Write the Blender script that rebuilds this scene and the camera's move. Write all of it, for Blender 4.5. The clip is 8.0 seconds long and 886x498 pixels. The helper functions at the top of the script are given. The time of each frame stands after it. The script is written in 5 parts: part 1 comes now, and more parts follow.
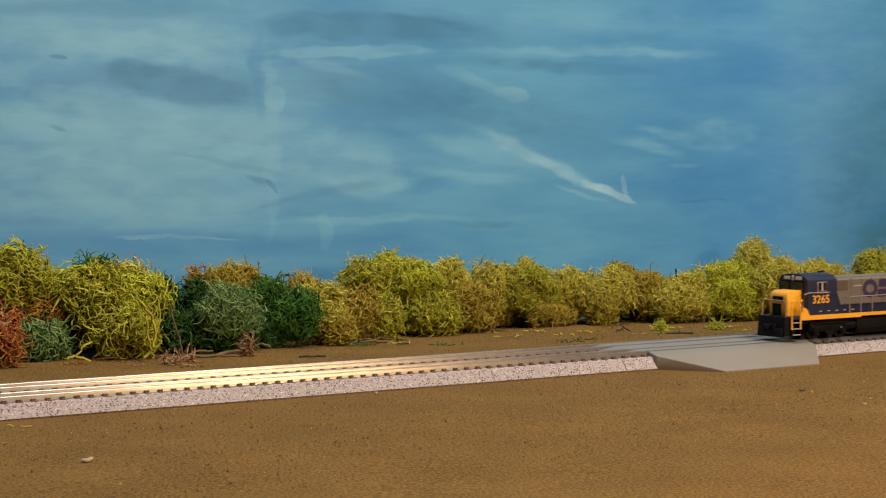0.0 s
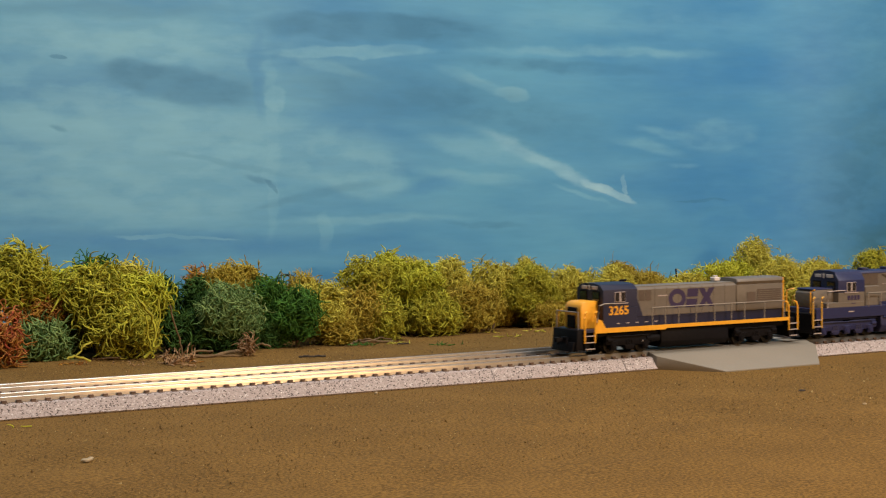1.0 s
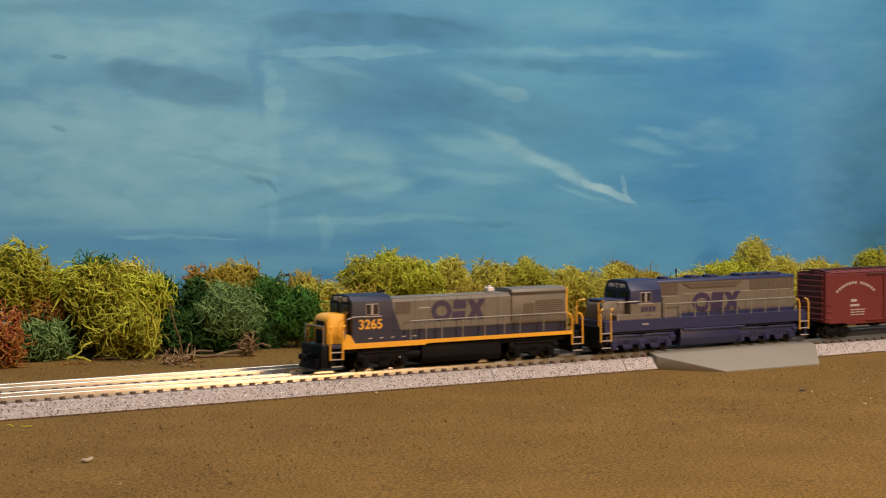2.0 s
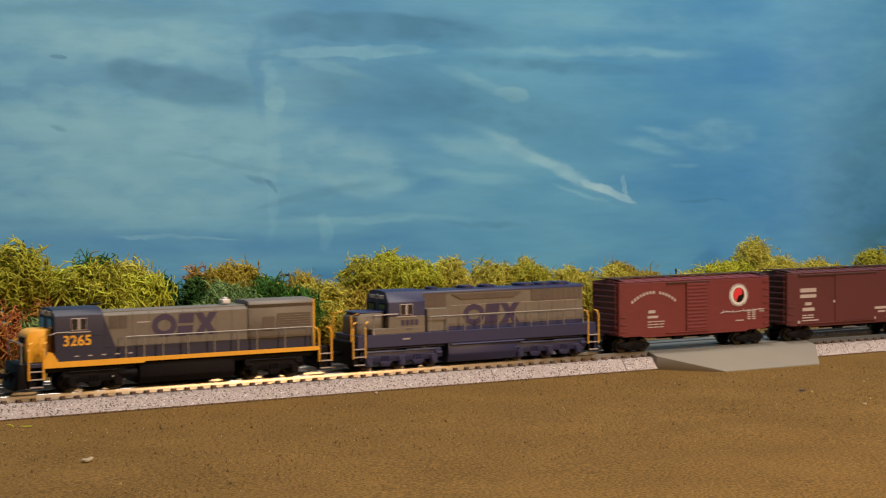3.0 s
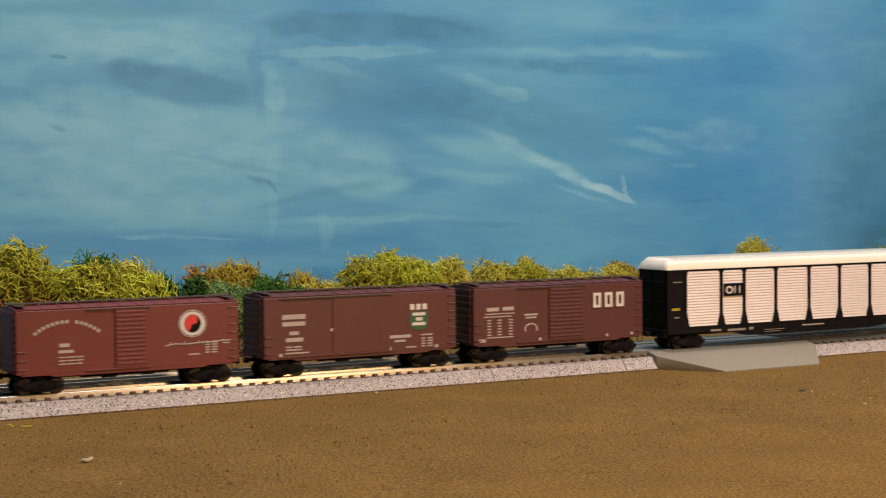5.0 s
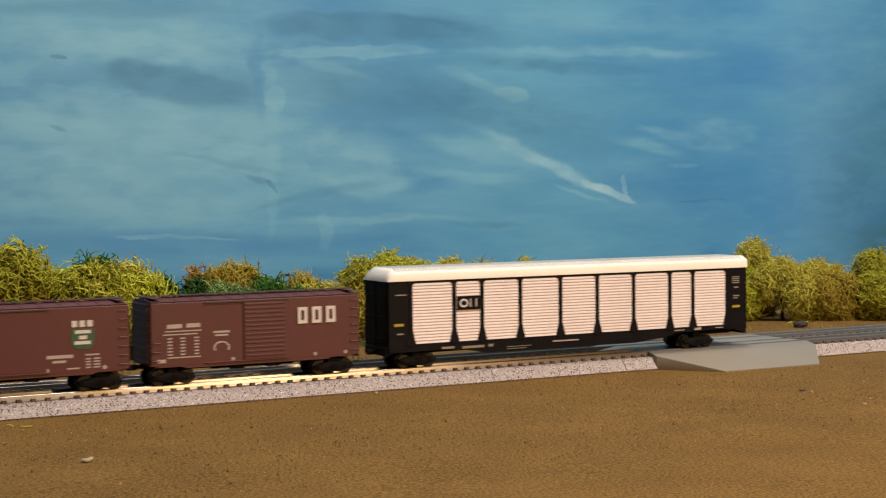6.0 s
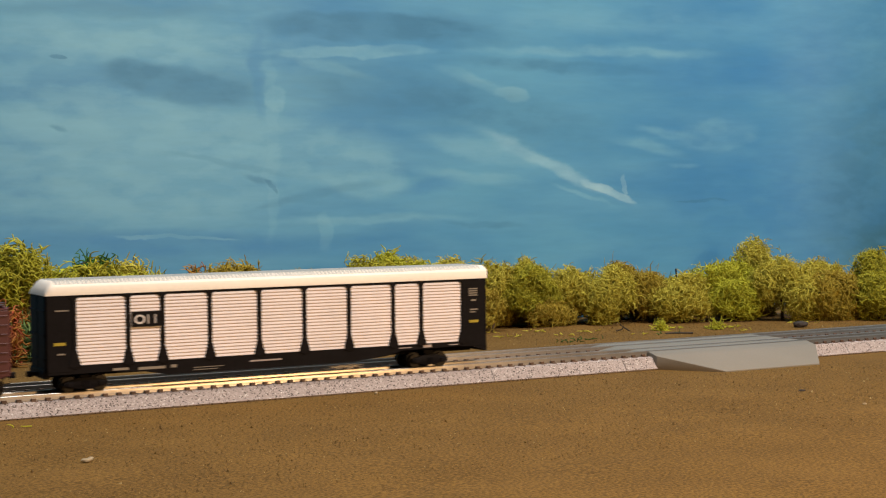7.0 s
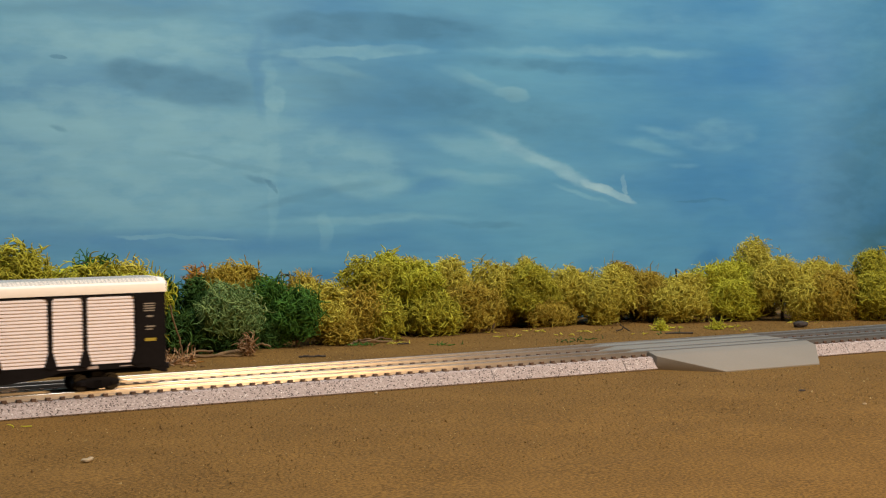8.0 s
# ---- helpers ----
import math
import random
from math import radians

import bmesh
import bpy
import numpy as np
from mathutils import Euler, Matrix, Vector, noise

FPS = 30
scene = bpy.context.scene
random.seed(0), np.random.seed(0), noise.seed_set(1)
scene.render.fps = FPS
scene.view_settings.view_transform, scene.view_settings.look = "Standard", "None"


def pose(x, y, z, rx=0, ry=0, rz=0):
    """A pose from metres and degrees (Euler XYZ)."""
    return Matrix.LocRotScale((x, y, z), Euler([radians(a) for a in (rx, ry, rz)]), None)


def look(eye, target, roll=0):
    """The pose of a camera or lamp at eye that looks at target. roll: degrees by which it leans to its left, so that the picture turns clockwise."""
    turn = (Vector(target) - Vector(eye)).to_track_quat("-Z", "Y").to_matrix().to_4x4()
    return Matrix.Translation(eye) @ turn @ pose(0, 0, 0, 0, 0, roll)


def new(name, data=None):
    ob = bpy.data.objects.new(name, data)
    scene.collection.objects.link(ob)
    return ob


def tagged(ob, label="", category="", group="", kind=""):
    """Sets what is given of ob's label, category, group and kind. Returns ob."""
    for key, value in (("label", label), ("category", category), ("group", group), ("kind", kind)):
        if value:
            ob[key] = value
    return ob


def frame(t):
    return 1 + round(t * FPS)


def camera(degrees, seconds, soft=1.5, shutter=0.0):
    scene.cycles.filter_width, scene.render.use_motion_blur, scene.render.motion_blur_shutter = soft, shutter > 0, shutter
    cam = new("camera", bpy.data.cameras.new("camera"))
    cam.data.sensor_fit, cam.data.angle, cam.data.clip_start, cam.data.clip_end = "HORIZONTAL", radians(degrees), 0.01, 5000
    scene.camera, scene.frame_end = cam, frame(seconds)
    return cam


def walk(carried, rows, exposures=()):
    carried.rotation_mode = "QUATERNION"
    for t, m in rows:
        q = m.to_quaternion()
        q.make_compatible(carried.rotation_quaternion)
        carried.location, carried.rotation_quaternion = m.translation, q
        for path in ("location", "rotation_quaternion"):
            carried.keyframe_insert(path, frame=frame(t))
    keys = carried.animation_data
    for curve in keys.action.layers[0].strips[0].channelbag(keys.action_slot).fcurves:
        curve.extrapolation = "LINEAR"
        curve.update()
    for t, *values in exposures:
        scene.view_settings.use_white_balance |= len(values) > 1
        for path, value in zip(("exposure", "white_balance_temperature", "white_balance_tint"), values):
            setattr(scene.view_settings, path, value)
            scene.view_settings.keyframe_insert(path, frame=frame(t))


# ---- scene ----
cam = camera(30.26, 8.0, soft=1.2, shutter=0.25)
# the camera rests on a stand in front of the layout's edge and does not move
CAM = Matrix.Translation((0.0, -0.5386, 0.0753)) @ pose(0, 0, 0, 0, 0, -29.58) @ pose(0, 0, 0, 90 - 2.29, 0, 0) @ pose(0, 0, 0, 0, 0, -0.48)
walk(cam, [(0.0, CAM), (8.0, CAM)])

# ---- light ----
world = bpy.data.worlds.new("room")
scene.world = world
world.use_nodes = True
world.node_tree.nodes["Background"].inputs[0].default_value = (0.9, 0.95, 1.0, 1)
world.node_tree.nodes["Background"].inputs[1].default_value = 0.01
scene.view_settings.exposure = 0.0


def lamp(name, kind, at, to, watts, colour, size):
    data = bpy.data.lights.new(name, kind)
    data.energy, data.color = watts, colour
    if kind == "AREA":
        data.shape, data.size = "DISK", size
    else:
        data.shadow_soft_size = size
    ob = new(name, data)
    ob.matrix_world = look(at, to)
    return ob


lamp("ceiling_lamp", "AREA", (0.70, -0.95, 1.25), (0.32, 0.05, 0.0), 21.3, (1.0, 0.93, 0.85), 0.34)
lamp("ceiling_lamp", "AREA", (0.28, -0.08, 1.42), (0.30, 0.0, 0.0), 12.6, (1.0, 0.93, 0.85), 0.30)
lamp("desk_lamp", "AREA", (0.50, -0.62, 0.185), (0.27, -0.13, 0.0), 2.0, (1.0, 0.60, 0.27), 0.09)

# ---- building helpers (lengths in millimetres) ----
MM = 0.001
RAIL = 7.1          # rail top above the ground
FLOOR = 8.1         # level from which the heights of the train are counted, 1 mm over the rail


def box(bm, x0, x1, y0, y1, z0, z1, bev=0.0, seg=1):
    vs = [bm.verts.new((x, y, z)) for x in (x0, x1) for y in (y0, y1) for z in (z0, z1)]
    fs = [bm.faces.new([vs[i] for i in f]) for f in ((0, 1, 3, 2), (4, 6, 7, 5), (0, 4, 5, 1), (2, 3, 7, 6), (0, 2, 6, 4), (1, 5, 7, 3))]
    if bev:
        es = list({e for f in fs for e in f.edges})
        bmesh.ops.bevel(bm, geom=es, offset=bev, segments=seg, profile=0.5, affect="EDGES")


def prism(bm, pts, axis, a0, a1, bev=0.0):
    """An outline of two coordinates drawn out along an axis: 'x' takes (y, z), 'y' takes (x, z), 'z' takes (x, y)."""
    def at(p, a):
        return {"x": (a, p[0], p[1]), "y": (p[0], a, p[1]), "z": (p[0], p[1], a)}[axis]
    lo = [bm.verts.new(at(p, a0)) for p in pts]
    hi = [bm.verts.new(at(p, a1)) for p in pts]
    n = len(pts)
    fs = [bm.faces.new(lo[::-1]), bm.faces.new(hi)]
    fs += [bm.faces.new((lo[i], lo[(i + 1) % n], hi[(i + 1) % n], hi[i])) for i in range(n)]
    bmesh.ops.recalc_face_normals(bm, faces=fs)
    if bev:
        bmesh.ops.bevel(bm, geom=list({e for f in fs for e in f.edges}), offset=bev, segments=2, profile=0.5, affect="EDGES")


def rod(bm, pts, r, n=6):
    pts = [Vector(p) for p in pts]
    rings = []
    for i, p in enumerate(pts):
        d = (pts[min(i + 1, len(pts) - 1)] - pts[max(i - 1, 0)]).normalized()
        a = d.cross(Vector((0, 0, 1)) if abs(d.z) < 0.9 else Vector((1, 0, 0))).normalized()
        b = d.cross(a)
        rings.append([bm.verts.new(p + r * (math.cos(2 * math.pi * k / n) * a + math.sin(2 * math.pi * k / n) * b)) for k in range(n)])
    for u, v in zip(rings, rings[1:]):
        for k in range(n):
            bm.faces.new((u[k], v[k], v[(k + 1) % n], u[(k + 1) % n]))
    bm.faces.new(rings[0])
    bm.faces.new(rings[-1][::-1])


def cyl(bm, c, axis, r, h, n=20, r2=None):
    turn = {"x": Euler((0, math.pi / 2, 0)), "y": Euler((math.pi / 2, 0, 0)), "z": Euler((0, 0, 0))}[axis].to_matrix().to_4x4()
    bmesh.ops.create_cone(bm, cap_ends=True, segments=n, radius1=r, radius2=r if r2 is None else r2, depth=h, matrix=Matrix.Translation(c) @ turn)


def mesh_of(name, bm, material, smooth=30):
    me = bpy.data.meshes.new(name)
    bmesh.ops.scale(bm, vec=(MM, MM, MM), verts=bm.verts[:])
    bm.to_mesh(me)
    bm.free()
    me.materials.append(material)
    if smooth:
        me.shade_smooth()
        me.set_sharp_from_angle(angle=radians(smooth))
    return me


def part(name, bm, material, parent=None, label="", smooth=30):
    ob = new(name, mesh_of(name, bm, material, smooth))
    ob.parent = parent
    if label:
        tagged(ob, label)
    return ob


def thing(name, label, category, group="", at=(0, 0, 0)):
    ob = new(name)
    ob.location = [v * MM for v in at]
    return tagged(ob, label, category, group)


# ---- materials ----
def surface(name, colour, rough=0.6, metal=0.0, vary=0.12, fine=900, coarse=60, bump=0.0, spec=0.5, tint=None, piece=0.0, blend=0.5, span=0.2):
    """A painted or natural surface: colour broken up at a fine and a coarse scale (cycles a metre), with relief."""
    m = bpy.data.materials.new(name)
    m.use_nodes = True
    nt = m.node_tree
    bs = nt.nodes["Principled BSDF"]
    bs.inputs["Roughness"].default_value, bs.inputs["Metallic"].default_value = rough, metal
    bs.inputs["Specular IOR Level"].default_value = spec
    tc = nt.nodes.new("ShaderNodeTexCoord")
    na, nb = nt.nodes.new("ShaderNodeTexNoise"), nt.nodes.new("ShaderNodeTexNoise")
    na.inputs["Scale"].default_value, na.inputs["Detail"].default_value = fine, 4
    nb.inputs["Scale"].default_value, nb.inputs["Detail"].default_value = coarse, 3
    for n in (na, nb):
        nt.links.new(tc.outputs["Object"], n.inputs["Vector"])
    mixf = nt.nodes.new("ShaderNodeMix")
    mixf.inputs["Factor"].default_value = blend
    nt.links.new(na.outputs["Fac"], mixf.inputs["A"])
    nt.links.new(nb.outputs["Fac"], mixf.inputs["B"])
    ramp = nt.nodes.new("ShaderNodeValToRGB")
    dark = [c * (1 - 2 * vary) for c in colour]
    light = [min(1, c * (1 + 2 * vary)) for c in (tint or colour)]
    ramp.color_ramp.elements[0].color, ramp.color_ramp.elements[1].color = (*dark, 1), (*light, 1)
    ramp.color_ramp.elements[0].position, ramp.color_ramp.elements[1].position = 0.5 - span, 0.5 + span
    nt.links.new(mixf.outputs["Result"], ramp.inputs["Fac"])
    out = ramp.outputs["Color"]
    if piece:
        info, hs, mr = nt.nodes.new("ShaderNodeObjectInfo"), nt.nodes.new("ShaderNodeHueSaturation"), nt.nodes.new("ShaderNodeMapRange")
        mr.inputs["To Min"].default_value, mr.inputs["To Max"].default_value = 1 - piece, 1 + piece
        nt.links.new(info.outputs["Random"], mr.inputs["Value"])
        nt.links.new(mr.outputs["Result"], hs.inputs["Value"])
        nt.links.new(out, hs.inputs["Color"])
        out = hs.outputs["Color"]
    nt.links.new(out, bs.inputs["Base Color"])
    if bump:
        bp = nt.nodes.new("ShaderNodeBump")
        bp.inputs["Strength"].default_value, bp.inputs["Distance"].default_value = 1.0, bump * MM
        nt.links.new(na.outputs["Fac"], bp.inputs["Height"])
        nt.links.new(bp.outputs["Normal"], bs.inputs["Normal"])
    return m


EARTH = surface("brown_earth", (0.126, 0.068, 0.0165), 0.9, vary=0.2, fine=1150, coarse=30, bump=0.25, spec=0.15, tint=(0.158, 0.087, 0.022), blend=0.16, span=0.14)
RAILM = surface("nickel_silver", (0.30, 0.275, 0.25), 0.29, 0.8, vary=0.1, fine=300, coarse=30)
TIE = surface("brown_plastic_tie", (0.10, 0.055, 0.034), 0.5, vary=0.15, piece=0.2)
CROSS = surface("grey_moulded_plastic", (0.215, 0.19, 0.155), 0.5, vary=0.05, fine=1500, coarse=30, bump=0.03)
PLASTER = surface("room_plaster", (0.30, 0.28, 0.26), 0.9, vary=0.05, fine=40, coarse=2)
BOARD = surface("room_floorboards", (0.18, 0.11, 0.06), 0.6, vary=0.15, fine=30, coarse=3)
FASCIA = surface("pine_fascia", (0.38, 0.24, 0.12), 0.6, vary=0.15, fine=120, coarse=12)


def ballast():
    m = surface("crushed_stone_ballast", (0.46, 0.40, 0.38), 0.85, vary=0.1, fine=500, coarse=40, spec=0.3)
    nt = m.node_tree
    bs = nt.nodes["Principled BSDF"]
    tc = nt.nodes.new("ShaderNodeTexCoord")
    vo = nt.nodes.new("ShaderNodeTexVoronoi")
    vo.inputs["Scale"].default_value = 2300
    nt.links.new(tc.outputs["Object"], vo.inputs["Vector"])
    sep = nt.nodes.new("ShaderNodeSeparateColor")
    nt.links.new(vo.outputs["Color"], sep.inputs["Color"])
    rp = nt.nodes.new("ShaderNodeValToRGB")
    els = rp.color_ramp.elements
    els[0].position, els[0].color = 0.0, (0.07, 0.055, 0.05, 1)
    els[1].position, els[1].color = 1.0, (0.62, 0.57, 0.55, 1)
    for p, c in ((0.09, (0.10, 0.08, 0.075)), (0.14, (0.30, 0.25, 0.24)), (0.65, (0.36, 0.305, 0.29)), (0.94, (0.42, 0.36, 0.345))):
        els.new(p).color = (*c, 1)
    nt.links.new(sep.outputs["Red"], rp.inputs["Fac"])
    nt.links.new(rp.outputs["Color"], bs.inputs["Base Color"])
    bp = nt.nodes.new("ShaderNodeBump")
    bp.inputs["Strength"].default_value, bp.inputs["Distance"].default_value = 1.0, 0.2 * MM
    bp.invert = True
    nt.links.new(vo.outputs["Distance"], bp.inputs["Height"])
    nt.links.new(bp.outputs["Normal"], bs.inputs["Normal"])
    return m


BALLAST = ballast()
# brush strokes: centre along and up the board, half length, half width, lean in degrees, colour, cover, edge; T rows
# paint the bend's shade
STROKES_WEST = [
    # the first row is no single stroke: it pales the whole west half
    (255, 112, 125, 75.0, -3, "L", 0.49, "soft"),
    (260, 144, 73, 9.7, 0, "L", 0.73, "soft"),
    (260, 97, 84, 24.2, -4, "L", 0.61, "soft"),
    (355, 92, 52, 15.7, -7, "L", 0.55, "soft"),
    (380, 81, 25, 13.0, -9, "L", 0.49, "crisp"),
    (248, 70, 72, 10.7, -4, "L", 0.49, "soft"),
    (249, 159, 66, 4.3, 2, "D", 0.37, "soft"),
    (280, 125, 40, 9.2, -7, "D", 0.76, "crisp"),
    (306, 122, 25, 10.0, 1, "D", 0.49, "soft"),
    (323, 131, 4, 20.9, 1, "B", 0.49, "soft"),
    (387, 156, 62, 7.8, 0, "D", 0.73, "crisp"),
    (434, 156, 41, 8.9, -3, "D", 0.43, "soft"),
    (374, 143, 50, 3.2, 3, "L", 0.61, "crisp"),
]
STROKES_TOP = [
    (330, 94, 4, 50.5, 0, "L", 0.27, "crisp"),
    (333, 119, 6, 6.7, -22, "L", 0.61, "crisp"),
    (365, 134, 25, 2.9, -11, "L", 0.49, "soft"),
    (400, 122, 63, 14.6, -4, "D", 0.49, "soft"),
    (452, 129, 27, 3.6, -16, "L", 0.55, "soft"),
    (471, 123, 11, 4.0, -3, "L", 0.79, "crisp"),
    (469, 112, 68, 15.2, -9, "D", 0.51, "soft"),
    (534, 148, 87, 2.8, 1, "L", 0.55, "soft"),
    (506, 139, 71, 3.7, -1, "D", 0.55, "soft"),
    (540, 166, 93, 8.2, 2, "L", 0.24, "soft"),
    (480, 92, 42, 4.0, -21, "L", 0.49, "soft"),
    (500, 84, 49, 3.1, -23, "W", 0.40, "soft"),
]
STROKES_FEATHER = [
    (535, 70, 18, 2.5, -22, "W", 0.79, "crisp"),
    (517, 69, 19, 1.6, -19, "L", 0.49, "soft"),
    (544, 74, 2, 6.4, -0, "W", 0.49, "crisp"),
    (455, 93, 39, 6.0, -10, "L", 0.49, "soft"),
    (444, 79, 38, 3.6, -7, "L", 0.37, "soft"),
    (576, 103, 24, 2.6, -4, "L", 0.49, "soft"),
    (613, 102, 32, 9.2, 4, "L", 0.43, "crisp"),
    (564, 95, 24, 3.2, -10, "L", 0.43, "soft"),
    (588, 85, 12, 1.6, -4, "L", 0.49, "soft"),
    (625, 137, 72, 13.2, 1, "B", 0.55, "soft"),
    (647, 65, 83, 31.9, -1, "B", 0.61, "soft"),
    # shade low on the forward bend, painted in
    (724, 36, 33, 12.6, -1, "T", 0.55, "soft"),
]
STROKES_EAST = [
    # the bend's shade as a tall dark patch in the paint
    (725, 60, 45, 80.0, 0, "T", 0.45, "soft"),
    (325, 77, 8, 2.0, -18, "D", 0.50, "soft"),
    (330, 74, 4, 1.6, -55, "D", 0.50, "crisp"),
    (223, 135, 4, 1.3, -8, "D", 0.67, "crisp"),
    (221, 103, 4, 1.6, -19, "D", 0.43, "soft"),
    (287, 47, 99, 6.6, -2, "B", 0.73, "soft"),
    (282, 50, 32, 1.1, -3, "L", 0.49, "crisp"),
    (386, 57, 59, 2.3, 1, "L", 0.39, "soft"),
    (359, 51, 4, 9.2, -1, "L", 0.30, "crisp"),
    (420, 74, 20, 4.2, 8, "B", 0.43, "soft"),
    (354, 70, 38, 2.6, 10, "D", 0.34, "soft"),
    (458, 53, 25, 1.8, -4, "D", 0.43, "soft"),
    (600, 64, 19, 1.0, -2, "D", 0.55, "crisp"),
    (306, 86, 33, 1.7, -11, "D", 0.27, "soft"),
]
# T is no sky colour: it darkens the board's bend as shade would
PAINT = {"L": (0.205, 0.465, 0.62), "W": (0.33, 0.57, 0.70), "D": (0.050, 0.195, 0.36), "B": (0.049, 0.222, 0.49), "T": (0.04, 0.15, 0.22)}


def sky_paint():
    """Blue emulsion scrubbed on with a wide brush, with paler and darker strokes over it and the bend's shade painted
    in.
    """
    m = bpy.data.materials.new("painted_sky")
    m.use_nodes = True
    nt = m.node_tree
    bs = nt.nodes["Principled BSDF"]
    bs.inputs["Roughness"].default_value = 0.55
    bs.inputs["Specular IOR Level"].default_value = 0.3
    N = nt.nodes.new
    tc = N("ShaderNodeTexCoord")

    def noise_at(scale, stretch, detail=4, dist=0.0):
        mp, tx = N("ShaderNodeMapping"), N("ShaderNodeTexNoise")
        mp.inputs["Scale"].default_value = stretch
        nt.links.new(tc.outputs["Object"], mp.inputs["Vector"])
        nt.links.new(mp.outputs["Vector"], tx.inputs["Vector"])
        tx.inputs["Scale"].default_value, tx.inputs["Detail"].default_value, tx.inputs["Distortion"].default_value = scale, detail, dist
        return tx

    def mix(f, a, b, amount=None):
        n = N("ShaderNodeMix")
        n.data_type = "RGBA"
        if f is None:
            n.inputs[0].default_value = amount
        else:
            nt.links.new(f, n.inputs[0])
        for k, v in ((6, a), (7, b)):
            if isinstance(v, tuple):
                n.inputs[k].default_value = (*v, 1)
            else:
                nt.links.new(v, n.inputs[k])
        return n.outputs[2]

    def calc(op, a, b):
        n = N("ShaderNodeMath")
        n.operation = op
        for k, v in ((0, a), (1, b)):
            if isinstance(v, (int, float)):
                n.inputs[k].default_value = v
            else:
                nt.links.new(v, n.inputs[k])
        return n.outputs[0]

    broad = noise_at(9, (0.8, 1, 2.0), 3, 0.0)
    brush = noise_at(48, (0.3, 1, 1.5), 8, 0.0)
    fine = noise_at(240, (0.25, 1, 1.7), 4)
    dab = noise_at(75, (0.6, 1, 1.3), 6)
    # wander of the stroke edges
    wander = noise_at(60, (0.6, 1, 1.2), 6)
    shift, off = N("ShaderNodeVectorMath"), N("ShaderNodeVectorMath")
    shift.operation, off.operation = "MULTIPLY_ADD", "ADD"
    nt.links.new(wander.outputs["Color"], shift.inputs[0])
    shift.inputs[1].default_value, shift.inputs[2].default_value = (0.018, 0, 0.009), (-0.009, 0, -0.0045)
    nt.links.new(shift.outputs[0], off.inputs[0])
    nt.links.new(tc.outputs["Object"], off.inputs[1])
    r = N("ShaderNodeMapRange")
    r.inputs["From Min"].default_value, r.inputs["From Max"].default_value = 0.35, 0.68
    nt.links.new(broad.outputs["Fac"], r.inputs["Value"])
    col = mix(r.outputs[0], (0.061, 0.247, 0.49), (0.095, 0.32, 0.53))
    r2 = N("ShaderNodeMapRange")
    r2.inputs["From Min"].default_value, r2.inputs["From Max"].default_value = 0.36, 0.66
    nt.links.new(brush.outputs["Fac"], r2.inputs["Value"])
    col = mix(calc("MULTIPLY", r2.outputs[0], 0.36), col, (0.16, 0.42, 0.60))
    # dry bristles leave streaks, and dabs where the brush skipped
    r4 = N("ShaderNodeMapRange")
    r4.inputs["From Min"].default_value, r4.inputs["From Max"].default_value = 0.42, 0.58
    nt.links.new(dab.outputs["Fac"], r4.inputs["Value"])
    ragged = calc("MULTIPLY_ADD", r2.outputs[0], 0.34)
    nt.links.new(calc("MULTIPLY_ADD", r4.outputs[0], 0.44), ragged.node.inputs[2])
    ragged.node.inputs[2].links[0].from_node.inputs[2].default_value = 0.38
    for x, z, ln, wd, lean, c, cover, edge in STROKES_WEST + STROKES_TOP + STROKES_FEATHER + STROKES_EAST:
        mp = N("ShaderNodeMapping")
        mp.vector_type = "TEXTURE"
        mp.inputs["Location"].default_value = (x * MM, 0.215, z * MM)
        mp.inputs["Rotation"].default_value = (0, -radians(lean), 0)
        mp.inputs["Scale"].default_value = (ln * MM, 1.0, wd * MM)
        nt.links.new(off.outputs[0], mp.inputs["Vector"])
        le = N("ShaderNodeVectorMath")
        le.operation = "LENGTH"
        nt.links.new(mp.outputs["Vector"], le.inputs[0])
        ed = N("ShaderNodeMapRange")
        ed.interpolation_type = "SMOOTHSTEP"
        ed.inputs["From Min"].default_value, ed.inputs["From Max"].default_value = (1.15, 0.75) if edge == "crisp" else (1.35, 0.4)
        ed.inputs["To Max"].default_value = cover
        nt.links.new(le.outputs["Value"], ed.inputs["Value"])
        col = mix(calc("MULTIPLY", ed.outputs[0], ragged), col, PAINT[c])
    r3 = N("ShaderNodeMapRange")
    r3.inputs["From Min"].default_value, r3.inputs["From Max"].default_value = 0.3, 0.7
    r3.inputs["To Min"].default_value, r3.inputs["To Max"].default_value = 0.975, 1.025
    nt.links.new(fine.outputs["Fac"], r3.inputs["Value"])
    hs = N("ShaderNodeHueSaturation")
    nt.links.new(r3.outputs[0], hs.inputs["Value"])
    nt.links.new(col, hs.inputs["Color"])
    nt.links.new(hs.outputs["Color"], bs.inputs["Base Color"])
    bp = N("ShaderNodeBump")
    bp.inputs["Strength"].default_value, bp.inputs["Distance"].default_value = 0.25, 0.15 * MM
    nt.links.new(fine.outputs["Fac"], bp.inputs["Height"])
    nt.links.new(bp.outputs["Normal"], bs.inputs["Normal"])
    return m


SKYPAINT = sky_paint()

# ---- setting ----
def slab(name, material, x0, x1, y0, y1, z0, z1, label):
    bm = bmesh.new()
    box(bm, x0, x1, y0, y1, z0, z1)
    return tagged(part(name, bm, material, smooth=0), label, name.split("_")[0], kind="structure")


